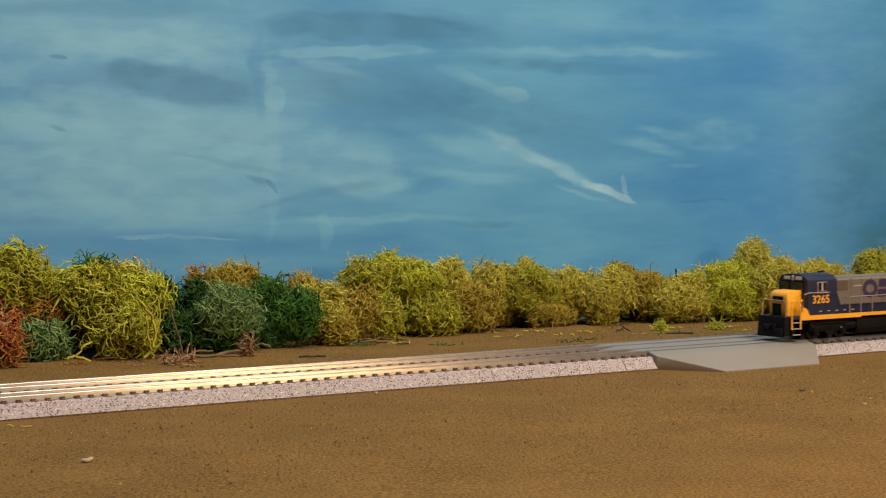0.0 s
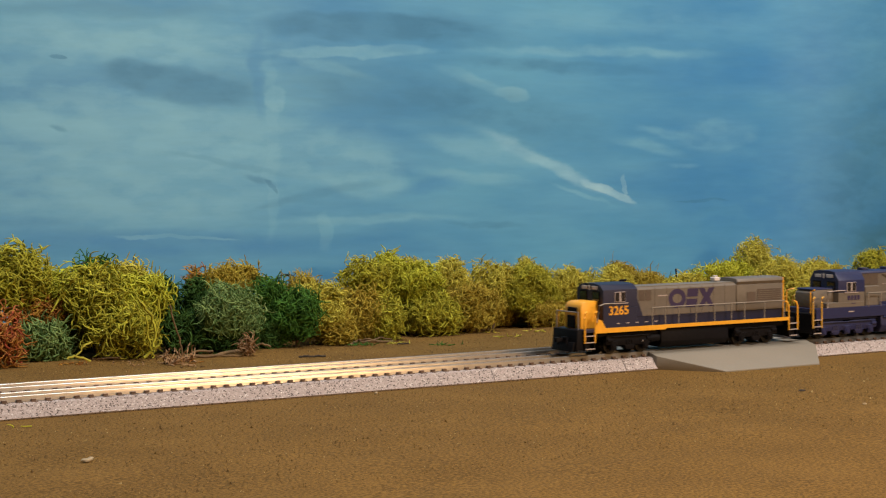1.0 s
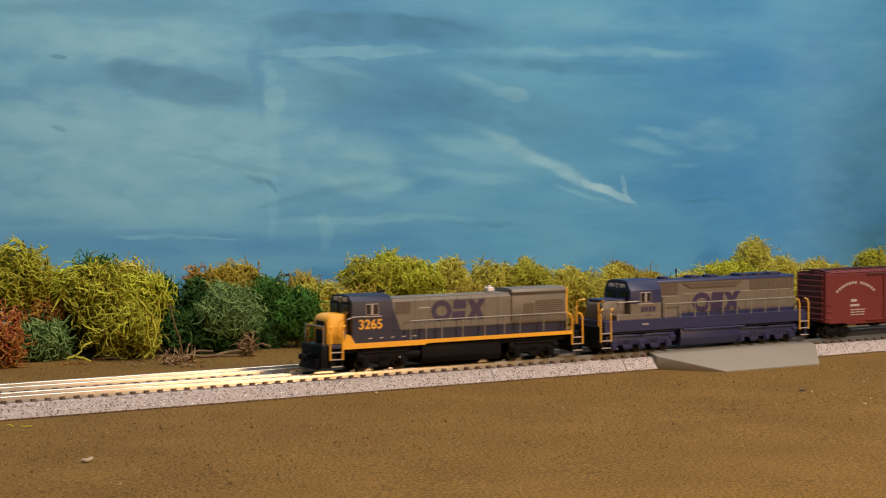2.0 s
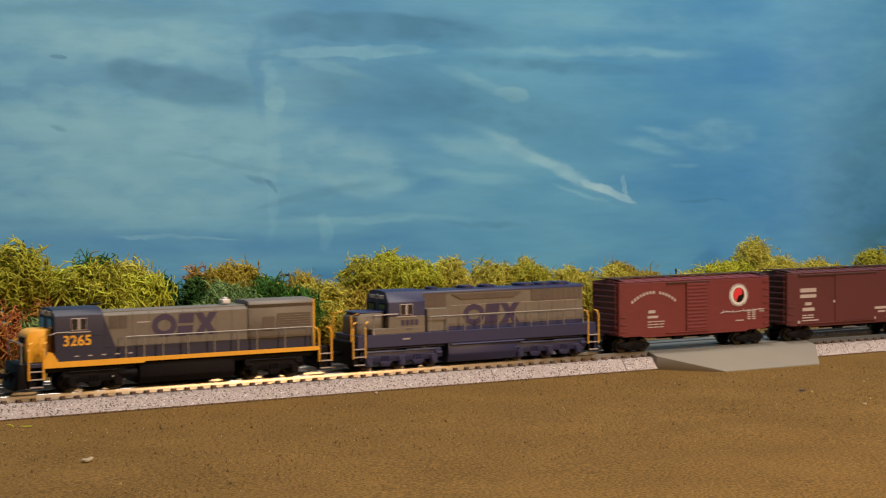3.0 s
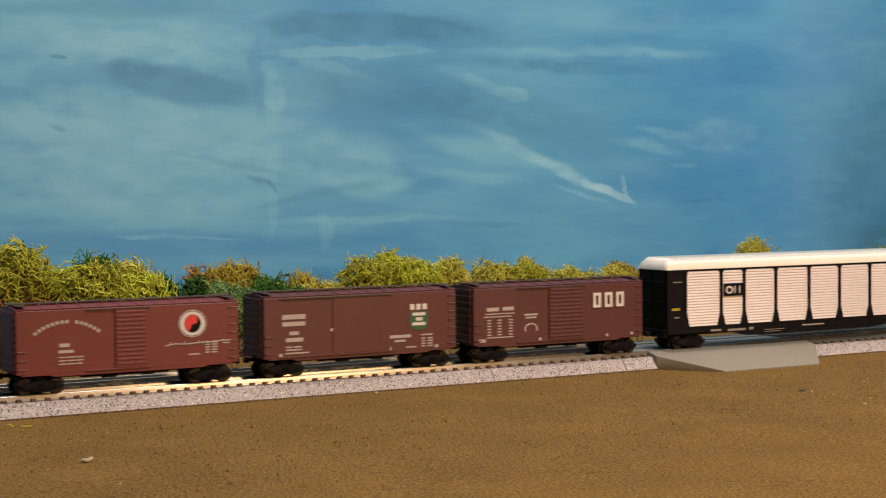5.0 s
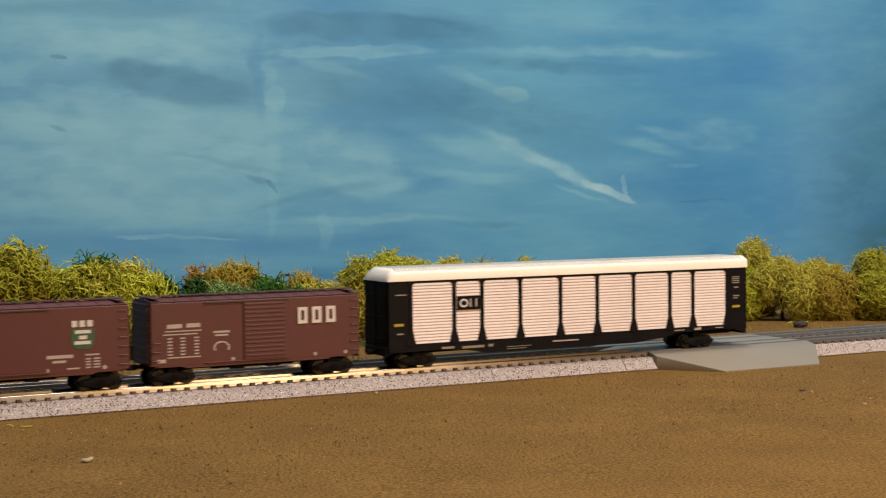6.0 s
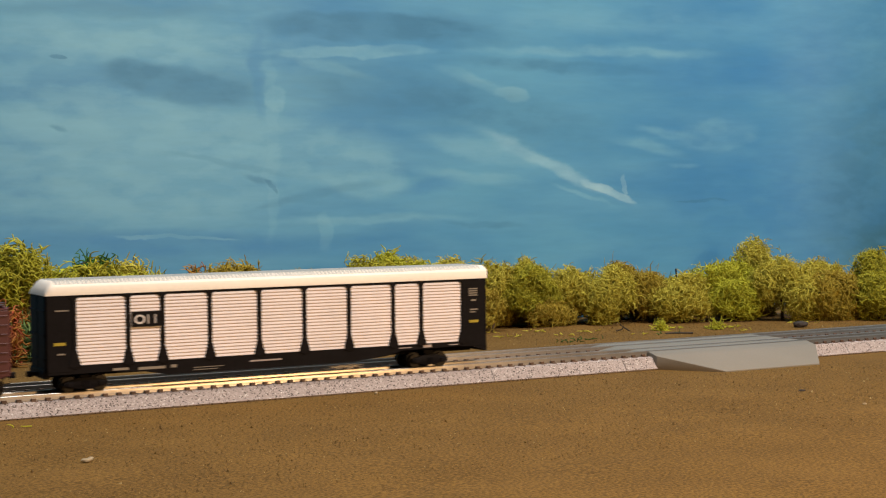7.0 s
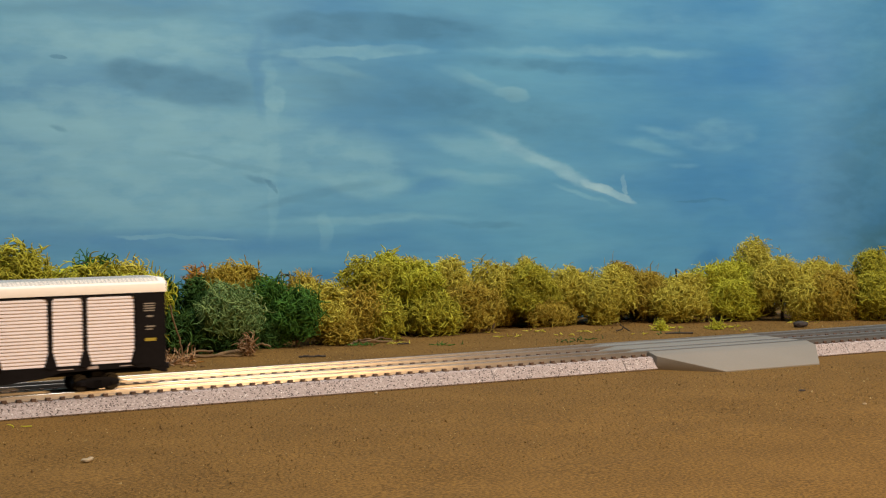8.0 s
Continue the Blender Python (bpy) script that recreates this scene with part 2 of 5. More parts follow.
def ground():
    """One sheet of scenic ground with a slight roll, on the layout's board."""
    bm = bmesh.new()
    xs = [-900 + 20 * i for i in range(126)]
    ys = [-470 + 10 * j for j in range(76)]
    grid = [[bm.verts.new((x, y, 0.0 if -40 < y < 75 else 0.9 * noise.noise((x * 0.02, y * 0.03, 0)) * min(1, (abs(y - 17) - 50) / 60)))
             for y in ys] for x in xs]
    for a, b in zip(grid, grid[1:]):
        for j in range(len(ys) - 1):
            bm.faces.new((a[j], b[j], b[j + 1], a[j + 1]))
    return tagged(part("ground", bm, EARTH, smooth=60), "brown textured scenic ground on a model railway board", "ground", kind="structure")


ground()
slab("board", FASCIA, -900, 1600, -470, 280, -40, -2.5, "pine board under the model railway")


def backdrop():
    """A hardboard backdrop that bends forward in a wide curve."""
    line = [(-900.0, 215.0), (638.0, 215.0)]
    for k in range(1, 13):
        a = radians(90 - 6.0 * k)
        line.append((638 + 95 * math.cos(a), 120 + 95 * math.sin(a)))
    a = radians(90 - 72.0)
    line.append((line[-1][0] + 500 * math.sin(a), line[-1][1] - 500 * math.cos(a)))
    bm = bmesh.new()
    fr, bk = [], []
    for i, (x, y) in enumerate(line):
        p, q = Vector(line[max(i - 1, 0)]), Vector(line[min(i + 1, len(line) - 1)])
        n = Vector((-(q - p).y, (q - p).x)).normalized() * 4
        fr.append([bm.verts.new((x, y, z)) for z in (-2.4, 420)])
        bk.append([bm.verts.new((x + n.x, y + n.y, z)) for z in (-2.4, 420)])
    for i in range(len(line) - 1):
        bm.faces.new((fr[i][0], fr[i + 1][0], fr[i + 1][1], fr[i][1]))
        bm.faces.new((bk[i][0], bk[i][1], bk[i + 1][1], bk[i + 1][0]))
        bm.faces.new((fr[i][1], fr[i + 1][1], bk[i + 1][1], bk[i][1]))
        bm.faces.new((fr[i][0], bk[i][0], bk[i + 1][0], fr[i + 1][0]))
    for i in (0, len(line) - 1):
        bm.faces.new((fr[i][0], fr[i][1], bk[i][1], bk[i][0]))
    bmesh.ops.recalc_face_normals(bm, faces=bm.faces[:])
    return tagged(part("backdrop", bm, SKYPAINT, smooth=40), "hardboard backdrop hand painted as blue sky with pale brushed clouds", "backdrop", kind="structure")


def room():
    x0, x1, y0, y1, z0, z1 = -2200, 2800, -2400, 1400, -1000, 1500
    slab("floor", BOARD, x0, x1, y0, y1, z0 - 60, z0, "wooden floor of the hobby room")
    slab("ceiling", PLASTER, x0, x1, y0, y1, z1, z1 + 60, "plain plaster ceiling")
    slab("wall_north", PLASTER, x0 - 60, x1 + 60, y1, y1 + 60, z0, z1, "plain plaster wall")
    slab("wall_south", PLASTER, x0 - 60, x1 + 60, y0 - 60, y0, z0, z1, "plain plaster wall")
    slab("wall_west", PLASTER, x0 - 60, x0, y0, y1, z0, z1, "plain plaster wall")
    slab("wall_east", PLASTER, x1, x1 + 60, y0, y1, z0, z1, "plain plaster wall")


# ---- track ----
TRACKS = (0.0, 25.0)
X0, X1 = -420.0, 1180.0
PITCH = 4.85


def rail_outline(c):
    half = [(0.94, -2.0), (0.84, -1.62), (0.68, -1.15), (0.57, -0.7), (0.49, -0.3), (0.4, -0.09), (0.22, 0.0)]
    return [(c + y, RAIL + z) for y, z in half] + [(c - y, RAIL + z) for y, z in half[::-1]]


def railway_track(yc, label):
    tr = thing("railway_track", label, "railway track", "parallel tracks")
    # a crowned bed with sloping shoulders, cut into sections that butt with a fine gap
    cuts = [X0, -116, 132, 321, 382.0, 500, 686, 934, X1]
    for a, b in zip(cuts, cuts[1:]):
        out = [(yc - 11.7, -0.3), (yc - 11.8, 0.35), (yc - 12.4, 0.55), (yc - 9.1, 4.6), (yc - 8.3, 4.95), (yc + 8.3, 4.95), (yc + 9.1, 4.6), (yc + 12.4, 0.55), (yc + 11.8, 0.35), (yc + 11.7, -0.3)]
        bm = bmesh.new()
        prism(bm, out, "x", a + 0.12, b - 0.12)
        part("roadbed", bm, BALLAST, tr, "moulded grey stone ballast", smooth=20)
    for c in (yc - 4.95, yc + 4.95):
        bm = bmesh.new()
        prism(bm, rail_outline(c), "x", X0, X1)
        part("rail", bm, RAILM, tr, "bright nickel rail", smooth=50)
    bm = bmesh.new()
    prism(bm, [(-1.05, 4.4), (1.05, 4.4), (0.98, 5.2), (-0.98, 5.2)], "y", -8.0, 8.0)
    for y in (-6.25, -3.65, 3.65, 6.25):
        box(bm, -0.85, 0.85, y - 0.4, y + 0.4, 5.1, 5.9, 0.12)
    me = mesh_of("tie", bm, TIE, 0)
    first = True
    rest = bmesh.new()
    n = int((X1 - X0) / PITCH)
    for i in range(n):
        x = 2.1 + X0 + PITCH * (i + 0.5)
        if 40 < x < 900:
            ob = new("tie", me)
            ob.parent = tr
            ob.location = (x * MM, yc * MM, 0)
        else:
            prism(rest, [(x - 1.05, 4.4), (x + 1.05, 4.4), (x + 0.95, 5.2), (x - 0.95, 5.2)], "y", yc - 8.0, yc + 8.0)
    tagged(part("tie_row", rest, TIE, tr, smooth=0), kind="stuff")
    return tr


def level_crossing():
    cr = thing("level_crossing", "grey moulded plastic road crossing ramped over both tracks", "crossing")
    top = RAIL - 0.25
    xa, xb = 397.0, 481.0
    for s, ye in ((-1, -6.2), (1, 31.2)):
        bm = bmesh.new()
        y1, y2 = ye + s * 5.8, ye + s * 27.8
        lo = [(xa, ye, -0.2), (xb, ye, -0.2), (xb, y1, -0.2), (463, y2, -0.2), (414, y2, -0.2), (xa, y1, -0.2)]
        hi = [(xa, ye, top), (xb, ye, top), (xb, y1, top - 1.4), (463, y2, 0.5), (414, y2, 0.5), (xa, y1, top - 1.4)]
        a, b = [bm.verts.new(p) for p in lo], [bm.verts.new(p) for p in hi]
        bm.faces.new(a)
        for i in range(6):
            j = (i + 1) % 6
            bm.faces.new((a[i], a[j], b[j], b[i]))
        bm.faces.new((b[0], b[1], b[2], b[5]))
        bm.faces.new((b[5], b[2], b[3], b[4]))
        bmesh.ops.recalc_face_normals(bm, faces=bm.faces[:])
        bmesh.ops.bevel(bm, geom=bm.edges[:], offset=0.12, segments=2, profile=0.5, affect="EDGES")
        part("ramp", bm, CROSS, cr, smooth=25)
    for c, w in ((0.0, 3.75), (12.5, 6.2), (25.0, 3.75)):
        bm = bmesh.new()
        prism(bm, [(xa - 9, 5.2), (xb + 6, 5.2), (xb - 1, top), (xa + 1, top)], "y", c - w, c + w, 0.15)
        part("deck_panel", bm, CROSS, cr, smooth=25)
    return cr


backdrop()
room()
railway_track(0.0, "running track with bright rails on grey moulded ballast")
railway_track(25.0, "empty parallel track with bright rails on grey moulded ballast")
level_crossing()


# ---- lichen bushes along the backdrop ----
def lichen_material(name, lo, hi):
    m = surface(name, lo, 0.85, vary=0.1, fine=260, coarse=45, spec=0.2)
    nt = m.node_tree
    geo, ramp = nt.nodes.new("ShaderNodeNewGeometry"), nt.nodes.new("ShaderNodeValToRGB")
    ramp.color_ramp.elements[0].color, ramp.color_ramp.elements[1].color = (*lo, 1), (*hi, 1)
    nt.links.new(geo.outputs["Random Per Island"], ramp.inputs["Fac"])
    mix = nt.nodes.new("ShaderNodeMix")
    mix.data_type = "RGBA"
    mix.inputs[0].default_value = 0.6
    old = nt.nodes["Principled BSDF"].inputs["Base Color"].links[0].from_socket
    nt.links.new(old, mix.inputs[6])
    nt.links.new(ramp.outputs["Color"], mix.inputs[7])
    nt.links.new(mix.outputs[2], nt.nodes["Principled BSDF"].inputs["Base Color"])
    return m


LICHEN = {
    "yellow": (lichen_material("yellow_lichen", (0.22, 0.205, 0.02), (0.62, 0.60, 0.055)), "yellow-green"),
    "bright": (lichen_material("bright_lichen", (0.29, 0.29, 0.022), (0.64, 0.65, 0.06)), "bright lime-yellow"),
    "olive": (lichen_material("olive_lichen", (0.3, 0.262, 0.03), (0.80, 0.72, 0.12)), "olive-yellow"),
    "brown": (lichen_material("brown_lichen", (0.24, 0.17, 0.02), (0.62, 0.51, 0.075)), "brownish yellow"),
    "rust": (lichen_material("rust_lichen", (0.24, 0.08, 0.02), (0.55, 0.36, 0.05)), "rusty yellow"),
    "red": (lichen_material("red_lichen", (0.30, 0.05, 0.03), (0.55, 0.36, 0.06)), "red and orange"),
    "green": (lichen_material("green_lichen", (0.022, 0.075, 0.012), (0.11, 0.27, 0.035)), "dark green"),
    # green darkened to stand for shade low in the hedge; dark scraps share it
    "deep": (lichen_material("dark_shaded_green_lichen", (0.018, 0.055, 0.010), (0.075, 0.16, 0.03)), "dark shade-toned green"),
    "sage": (lichen_material("sage_lichen", (0.06, 0.13, 0.035), (0.36, 0.48, 0.17)), "grey-green"),
}


def strand_mesh(name, material, P, R):
    """Three-sided tapering tubes along the paths P (strands, steps, 3) with the radii R (strands, steps)."""
    S, n, _ = P.shape
    D = np.gradient(P, axis=1)
    D /= np.linalg.norm(D, axis=2, keepdims=True) + 1e-9
    A = np.cross(D, np.array((0.31, 0.52, 0.79)))
    A /= np.linalg.norm(A, axis=2, keepdims=True) + 1e-9
    B = np.cross(D, A)
    k = np.arange(3) * 2 * np.pi / 3
    V = P[:, :, None, :] + R[:, :, None, None] * (np.cos(k)[None, None, :, None] * A[:, :, None, :] + np.sin(k)[None, None, :, None] * B[:, :, None, :])
    idx = np.arange(S * n * 3).reshape(S, n, 3)
    a, b = idx[:, :-1], idx[:, 1:]
    F = np.stack((a, np.roll(a, -1, 2), np.roll(b, -1, 2), b), -1).reshape(-1, 4)
    me = bpy.data.meshes.new(name)
    me.vertices.add(S * n * 3)
    me.vertices.foreach_set("co", (V * MM).astype(np.float32).ravel())
    me.loops.add(F.size)
    me.loops.foreach_set("vertex_index", F.astype(np.int32).ravel())
    me.polygons.add(len(F))
    me.polygons.foreach_set("loop_start", np.arange(0, F.size, 4, dtype=np.int32))
    me.update(calc_edges=True)
    me.materials.append(material)
    me.shade_smooth()
    return me


def strands(rng, rx, ry, rz, zc, count, thick, reach):
    """Paths of forking, antler-like strands over the skin of a lumpy, hollow clump."""
    m = count // 2
    d = rng.normal(size=(m, 3)) - (0, 0.45, -0.1)
    d /= np.linalg.norm(d, axis=1, keepdims=True)
    # lumps and hollows: a few waves over the directions
    lump = np.zeros(m)
    for f in (2.3, 3.1, 4.7, 6.5):
        k, a = rng.normal(size=3), rng.uniform(0, 6.28)
        lump += np.sin(f * (d @ (k / np.linalg.norm(k))) + a) / 4
    # few strands grow in the hollows
    own = np.arange(m)
    poor = (lump < -0.24) & (rng.random(m) < 0.8)
    own[poor] = rng.choice(np.flatnonzero(lump >= -0.24), size=poor.sum())
    d, lump = d[own], lump[own]
    deep = rng.random(m) ** 2.0
    p = d * ((0.84 + 0.30 * lump) * (1 - 0.38 * deep))[:, None] * np.array((rx, ry, rz)) + (0, 0, zc)
    w = d * 0.3 + rng.normal(size=(m, 3)) * 0.8
    n = 9

    def grow(p, w, d, step, free):
        bend = rng.normal(size=p.shape) * 0.17
        path, ways = [], []
        for i in range(n):
            w = w + np.cross(bend, w) + rng.normal(size=p.shape) * 0.27
            # the strand hugs the clump as it curls
            w = w - d * np.maximum((w * d).sum(1, keepdims=True) - free, 0) * 0.5
            w = w / np.linalg.norm(w, axis=1, keepdims=True)
            path.append(p)
            ways.append(w)
            p = p + w * step
            p[:, 2] = np.maximum(p[:, 2], 0.35)
        return np.stack(path, 1), np.stack(ways, 1)

    w /= np.linalg.norm(w, axis=1, keepdims=True)
    stray = np.where(rng.random((m, 1)) < 0.05, 1.0, 0.0)  # a few long strands stand off
    step = reach * rng.uniform(0.45, 1.1, (m, 1)) * (1 + 0.5 * stray)
    stems, ways = grow(p, w, d, step, 0.22 + stray)
    # as many side shoots fork off along the stems
    own, node = rng.integers(m, size=m), rng.integers(1, 7, size=m)
    w2 = ways[own, node] + rng.normal(size=(m, 3)) * 0.75
    shoots, _ = grow(stems[own, node], w2, d[own], step[own] * 0.6, 0.3)
    taper = 1 - 0.5 * np.linspace(0, 1, n) ** 1.5
    taper[-1] *= 0.4
    fat = thick * rng.uniform(0.65, 1.35, (m, 1))
    return np.concatenate((stems, shoots)), np.concatenate((fat * taper, fat[own] * 0.85 * taper))


def lichen_bush(i, x, y, rx, zc, rz, kind):
    """A clump of lichen at the height zc; one that does not reach the ground stands on a stalk."""
    rng = np.random.default_rng(100 + i)
    material, word = LICHEN[kind]
    top = zc + rz
    size = "low" if top < 20 else "rounded" if top < 31 else "tall"
    ob = thing("lichen_bush", size + " " + word + " lichen bush with curling strands by the backdrop", "bush", "lichen bushes", (x, y, 0))
    coarse = 1.2 if x < 262 else 0.9 if x < 400 else 0.74
    ry = min(rx, rz) * 0.85
    count = int((40 + 3.8 * (rx * rz + rx * ry)) / coarse ** 1.7)
    f = new("foliage", strand_mesh("foliage", material, *strands(rng, rx, ry, rz, zc, count, 0.36 * coarse, 1.05 * coarse)))
    f.parent = ob
    # the matted heart of the clump
    bm = bmesh.new()
    bmesh.ops.create_icosphere(bm, subdivisions=4, radius=1)
    for v in bm.verts:
        k = 0.46 + 0.18 * noise.noise(v.co * 2.2 + Vector((i, 0, 0))) + 0.14 * noise.noise(v.co * 7 + Vector((0, i, 0)))
        v.co = Vector((v.co.x * rx * k, v.co.y * ry * k, max(-0.2, zc + v.co.z * rz * k)))
    part("heart", bm, material, ob)
    if zc - rz * 0.7 > 0:
        bm = bmesh.new()
        rod(bm, [(0, 0, -0.2), (rng.uniform(-1, 1), 0.5, zc * 0.5), (0, 0, zc)], 0.9, 7)
        part("stalk", bm, STALK, ob)
    return ob


STALK = surface("lichen_stalk_brown", (0.09, 0.055, 0.026), 0.85, vary=0.25, fine=900, coarse=120, bump=0.15)
# along and away from the track, half width, height of the middle, half height
BUSHES_WEST = [
    (177.0, 144.5, 7.3, 11.1, 11.5, 'red'),
    (202.0, 163.2, 15.7, 8.8, 9.6, 'sage'),
    (189.1, 177.7, 20.5, 34.1, 16.4, 'yellow'),
    (203.7, 172.7, 17.9, 19.4, 7.7, 'rust'),
    (211.6, 177.6, 17.0, 27.3, 11.9, 'bright'),
    (225.2, 163.8, 18.4, 24.2, 15.8, 'yellow'),
    (231.3, 150.3, 16.6, 11.7, 12.6, 'yellow'),
    (241.6, 162.3, 16.4, 26.1, 12.8, 'bright'),
    (227.7, 183.0, 7.4, 36.6, 5.8, 'green'),
    (243.5, 175.2, 10.4, 33.8, 6.8, 'olive'),
    (258.2, 172.1, 8.3, 19.0, 17.2, 'deep'),
]
BUSHES_GREEN = [
    (258.9, 157.5, 8.7, 9.2, 11.3, 'deep'),
    (291.0, 174.2, 17.0, 31.1, 9.6, 'brown'),
    (276.4, 178.3, 5.8, 31.9, 6.4, 'rust'),
    (269.8, 166.5, 9.9, 22.1, 11.0, 'deep'),
    (279.0, 150.5, 17.0, 18.1, 12.9, 'sage'),
    (276.7, 151.5, 16.4, 6.5, 7.7, 'deep'),
    (304.1, 161.7, 10.0, 23.6, 10.0, 'green'),
    (315.4, 155.3, 14.2, 14.3, 13.2, 'green'),
    (301.0, 157.0, 13.0, 6.1, 7.8, 'deep'),
    (329.1, 181.6, 9.9, 25.5, 7.1, 'brown'),
]
BUSHES_MIDDLE = [
    (332.7, 161.0, 14.3, 16.3, 15.8, 'olive'),
    (336.6, 156.6, 10.0, 6.5, 9.6, 'brown'),
    (363.6, 178.7, 14.2, 25.7, 14.0, 'yellow'),
    (380.4, 184.3, 11.1, 28.5, 13.7, 'bright'),
    (353.6, 164.1, 14.5, 14.0, 13.1, 'brown'),
    (365.0, 161.5, 10.8, 9.3, 11.4, 'yellow'),
    (391.0, 178.0, 13.7, 23.9, 13.0, 'bright'),
    (396.8, 168.9, 15.7, 10.1, 12.4, 'yellow'),
    (393.5, 190.8, 10.0, 29.4, 7.8, 'olive'),
    (415.4, 188.8, 14.7, 24.7, 12.8, 'olive'),
    (420.5, 173.1, 19.3, 12.4, 13.9, 'brown'),
    (441.2, 186.7, 12.9, 22.4, 12.9, 'olive'),
    (460.0, 181.9, 18.6, 18.9, 14.9, 'yellow'),
    (482.3, 185.2, 16.0, 17.9, 14.5, 'olive'),
    (467.8, 198.0, 5.9, 29.5, 5.7, 'olive'),
    (468.0, 175.5, 16.5, 7.2, 7.5, 'brown'),
]
BUSHES_EAST = [
    (503.0, 174.2, 21.7, 15.5, 17.1, 'olive'),
    (523.2, 187.8, 10.8, 24.4, 7.8, 'brown'),
    (531.2, 174.6, 15.0, 14.4, 13.5, 'brown'),
    (544.1, 161.7, 22.0, 13.3, 14.8, 'olive'),
    (576.6, 162.1, 24.7, 20.0, 13.1, 'bright'),
    (573.3, 150.2, 20.9, 10.0, 12.4, 'bright'),
    (600.5, 168.8, 11.9, 28.9, 15.4, 'olive'),
    (596.1, 140.0, 19.6, 20.4, 13.8, 'olive'),
    (602.4, 129.1, 16.6, 11.5, 13.8, 'olive'),
    (618.4, 121.6, 21.0, 12.8, 15.1, 'brown'),
    (616.4, 135.7, 17.6, 20.4, 11.2, 'olive'),
    (647.0, 125.7, 11.8, 26.9, 11.4, 'yellow'),
    (639.0, 111.6, 18.3, 14.0, 16.6, 'yellow'),
    (659.6, 103.5, 18.4, 18.2, 18.7, 'olive'),
]
for i, row in enumerate(BUSHES_WEST + BUSHES_GREEN + BUSHES_MIDDLE + BUSHES_EAST):
    lichen_bush(i, *row)
rng = random.Random(8)
for i in range(24):  # a lower row behind closes the hedge
    x = 172 + 23 * i + rng.uniform(-5, 5)
    # the deep kind puts the shade behind the green clumps into the colour
    kind = "deep" if 250 < x < 330 else rng.choice(("olive", "brown", "brown", "yellow"))
    tall = 0 if x < 330 else 3.5
    lichen_bush(80 + i, x, min(198, 196 - max(0, x - 560) * 0.55), 17, 7.0 + tall, rng.uniform(8, 10.5) + tall, kind)

# small tufts and dry curls of lichen that lie before the hedge
LICHEN["dry"] = (lichen_material("dry_lichen", (0.20, 0.11, 0.05), (0.46, 0.30, 0.17)), "dry brown")
for i, (x, y, r, h, kind) in enumerate(((503.1, 124.2, 3.6, 1.8, "bright"), (531.3, 116.1, 3.8, 1.0, "bright"), (278.4, 127.0, 2.2, 4.4, "dry"), (238.7, 116.0, 2.0, 0.8, "dry"), (248.5, 125.2, 2.3, 1.0, "dry"))):
    ob = lichen_bush(130 + i, x, y, r, h, h * 0.9, kind)
    tagged(ob, "small loose " + LICHEN[kind][1] + " tuft of lichen on bare ground", "lichen", "lichen tufts")


# ---- the train: lengths from each car's front end, heights from FLOOR ----
NAVY = surface("navy_blue_paint", (0.0085, 0.010, 0.036), 0.5, vary=0.08, fine=700, coarse=60)
ROYAL = surface("royal_blue_paint", (0.0155, 0.0175, 0.067), 0.5, vary=0.08, fine=700, coarse=60)
FADED = surface("faded_yellow_paint", (0.60, 0.33, 0.05), 0.45, vary=0.05, fine=600, coarse=70)
GREYP = surface("warm_grey_paint", (0.140, 0.116, 0.094), 0.5, vary=0.06, fine=700, coarse=60)
GREYR = surface("roof_grey_paint", (0.15, 0.128, 0.105), 0.55, vary=0.08, fine=700, coarse=60)
GRILLE = surface("grille_shade_grey", (0.085, 0.06, 0.045), 0.6, vary=0.1, fine=900, coarse=90)
YELLOW = surface("warm_yellow_paint", (0.78, 0.36, 0.024), 0.42, vary=0.05, fine=600, coarse=70)
BLACK = surface("black_moulded_plastic", (0.006, 0.005, 0.006), 0.6, spec=0.1, vary=0.2, fine=800, coarse=90)
WHEELM = surface("blackened_metal", (0.03, 0.027, 0.025), 0.45, 0.6, vary=0.1)
WHITE = surface("white_print", (0.62, 0.56, 0.54), 0.55, vary=0.04, fine=500, coarse=60)
PALE = surface("pale_grey_print", (0.40, 0.33, 0.31), 0.55, vary=0.04, fine=500, coarse=60)
PURPLE = surface("dark_purple_print", (0.03, 0.018, 0.06), 0.5, vary=0.08)
OXIDE_A = surface("bright_oxide_red_paint", (0.135, 0.020, 0.021), 0.5, vary=0.06, fine=700, coarse=50)
OXIDE_B = surface("brown_oxide_paint", (0.086, 0.0185, 0.019), 0.52, vary=0.06, fine=700, coarse=50)
OXIDE_C = surface("dark_oxide_paint", (0.080, 0.0175, 0.019), 0.52, vary=0.06, fine=700, coarse=50)
ROOFBR = surface("roof_brown_paint", (0.045, 0.017, 0.014), 0.6, vary=0.1, fine=700, coarse=50)
REDP = surface("bright_red_print", (0.62, 0.03, 0.035), 0.45, vary=0.04)
GREENP = surface("green_print", (0.025, 0.085, 0.04), 0.5, vary=0.05)
SCREEN = surface("pinkish_white_paint", (0.72, 0.635, 0.625), 0.5, vary=0.04, fine=600, coarse=50)
CREAM = surface("cream_white_paint", (0.85, 0.78, 0.70), 0.45, vary=0.03, fine=600, coarse=50)
ROOFG = surface("galvanised_grey_paint", (0.42, 0.42, 0.40), 0.5, vary=0.06, fine=600, coarse=50)
PLATE_Y = surface("yellow_label", (0.36, 0.27, 0.02), 0.5, vary=0.05)
GLASS = surface("dark_window_glass", (0.015, 0.015, 0.02), 0.08, vary=0.05, spec=0.8)
STEEL = surface("handrail_grey_paint", (0.24, 0.205, 0.17), 0.45, vary=0.05)


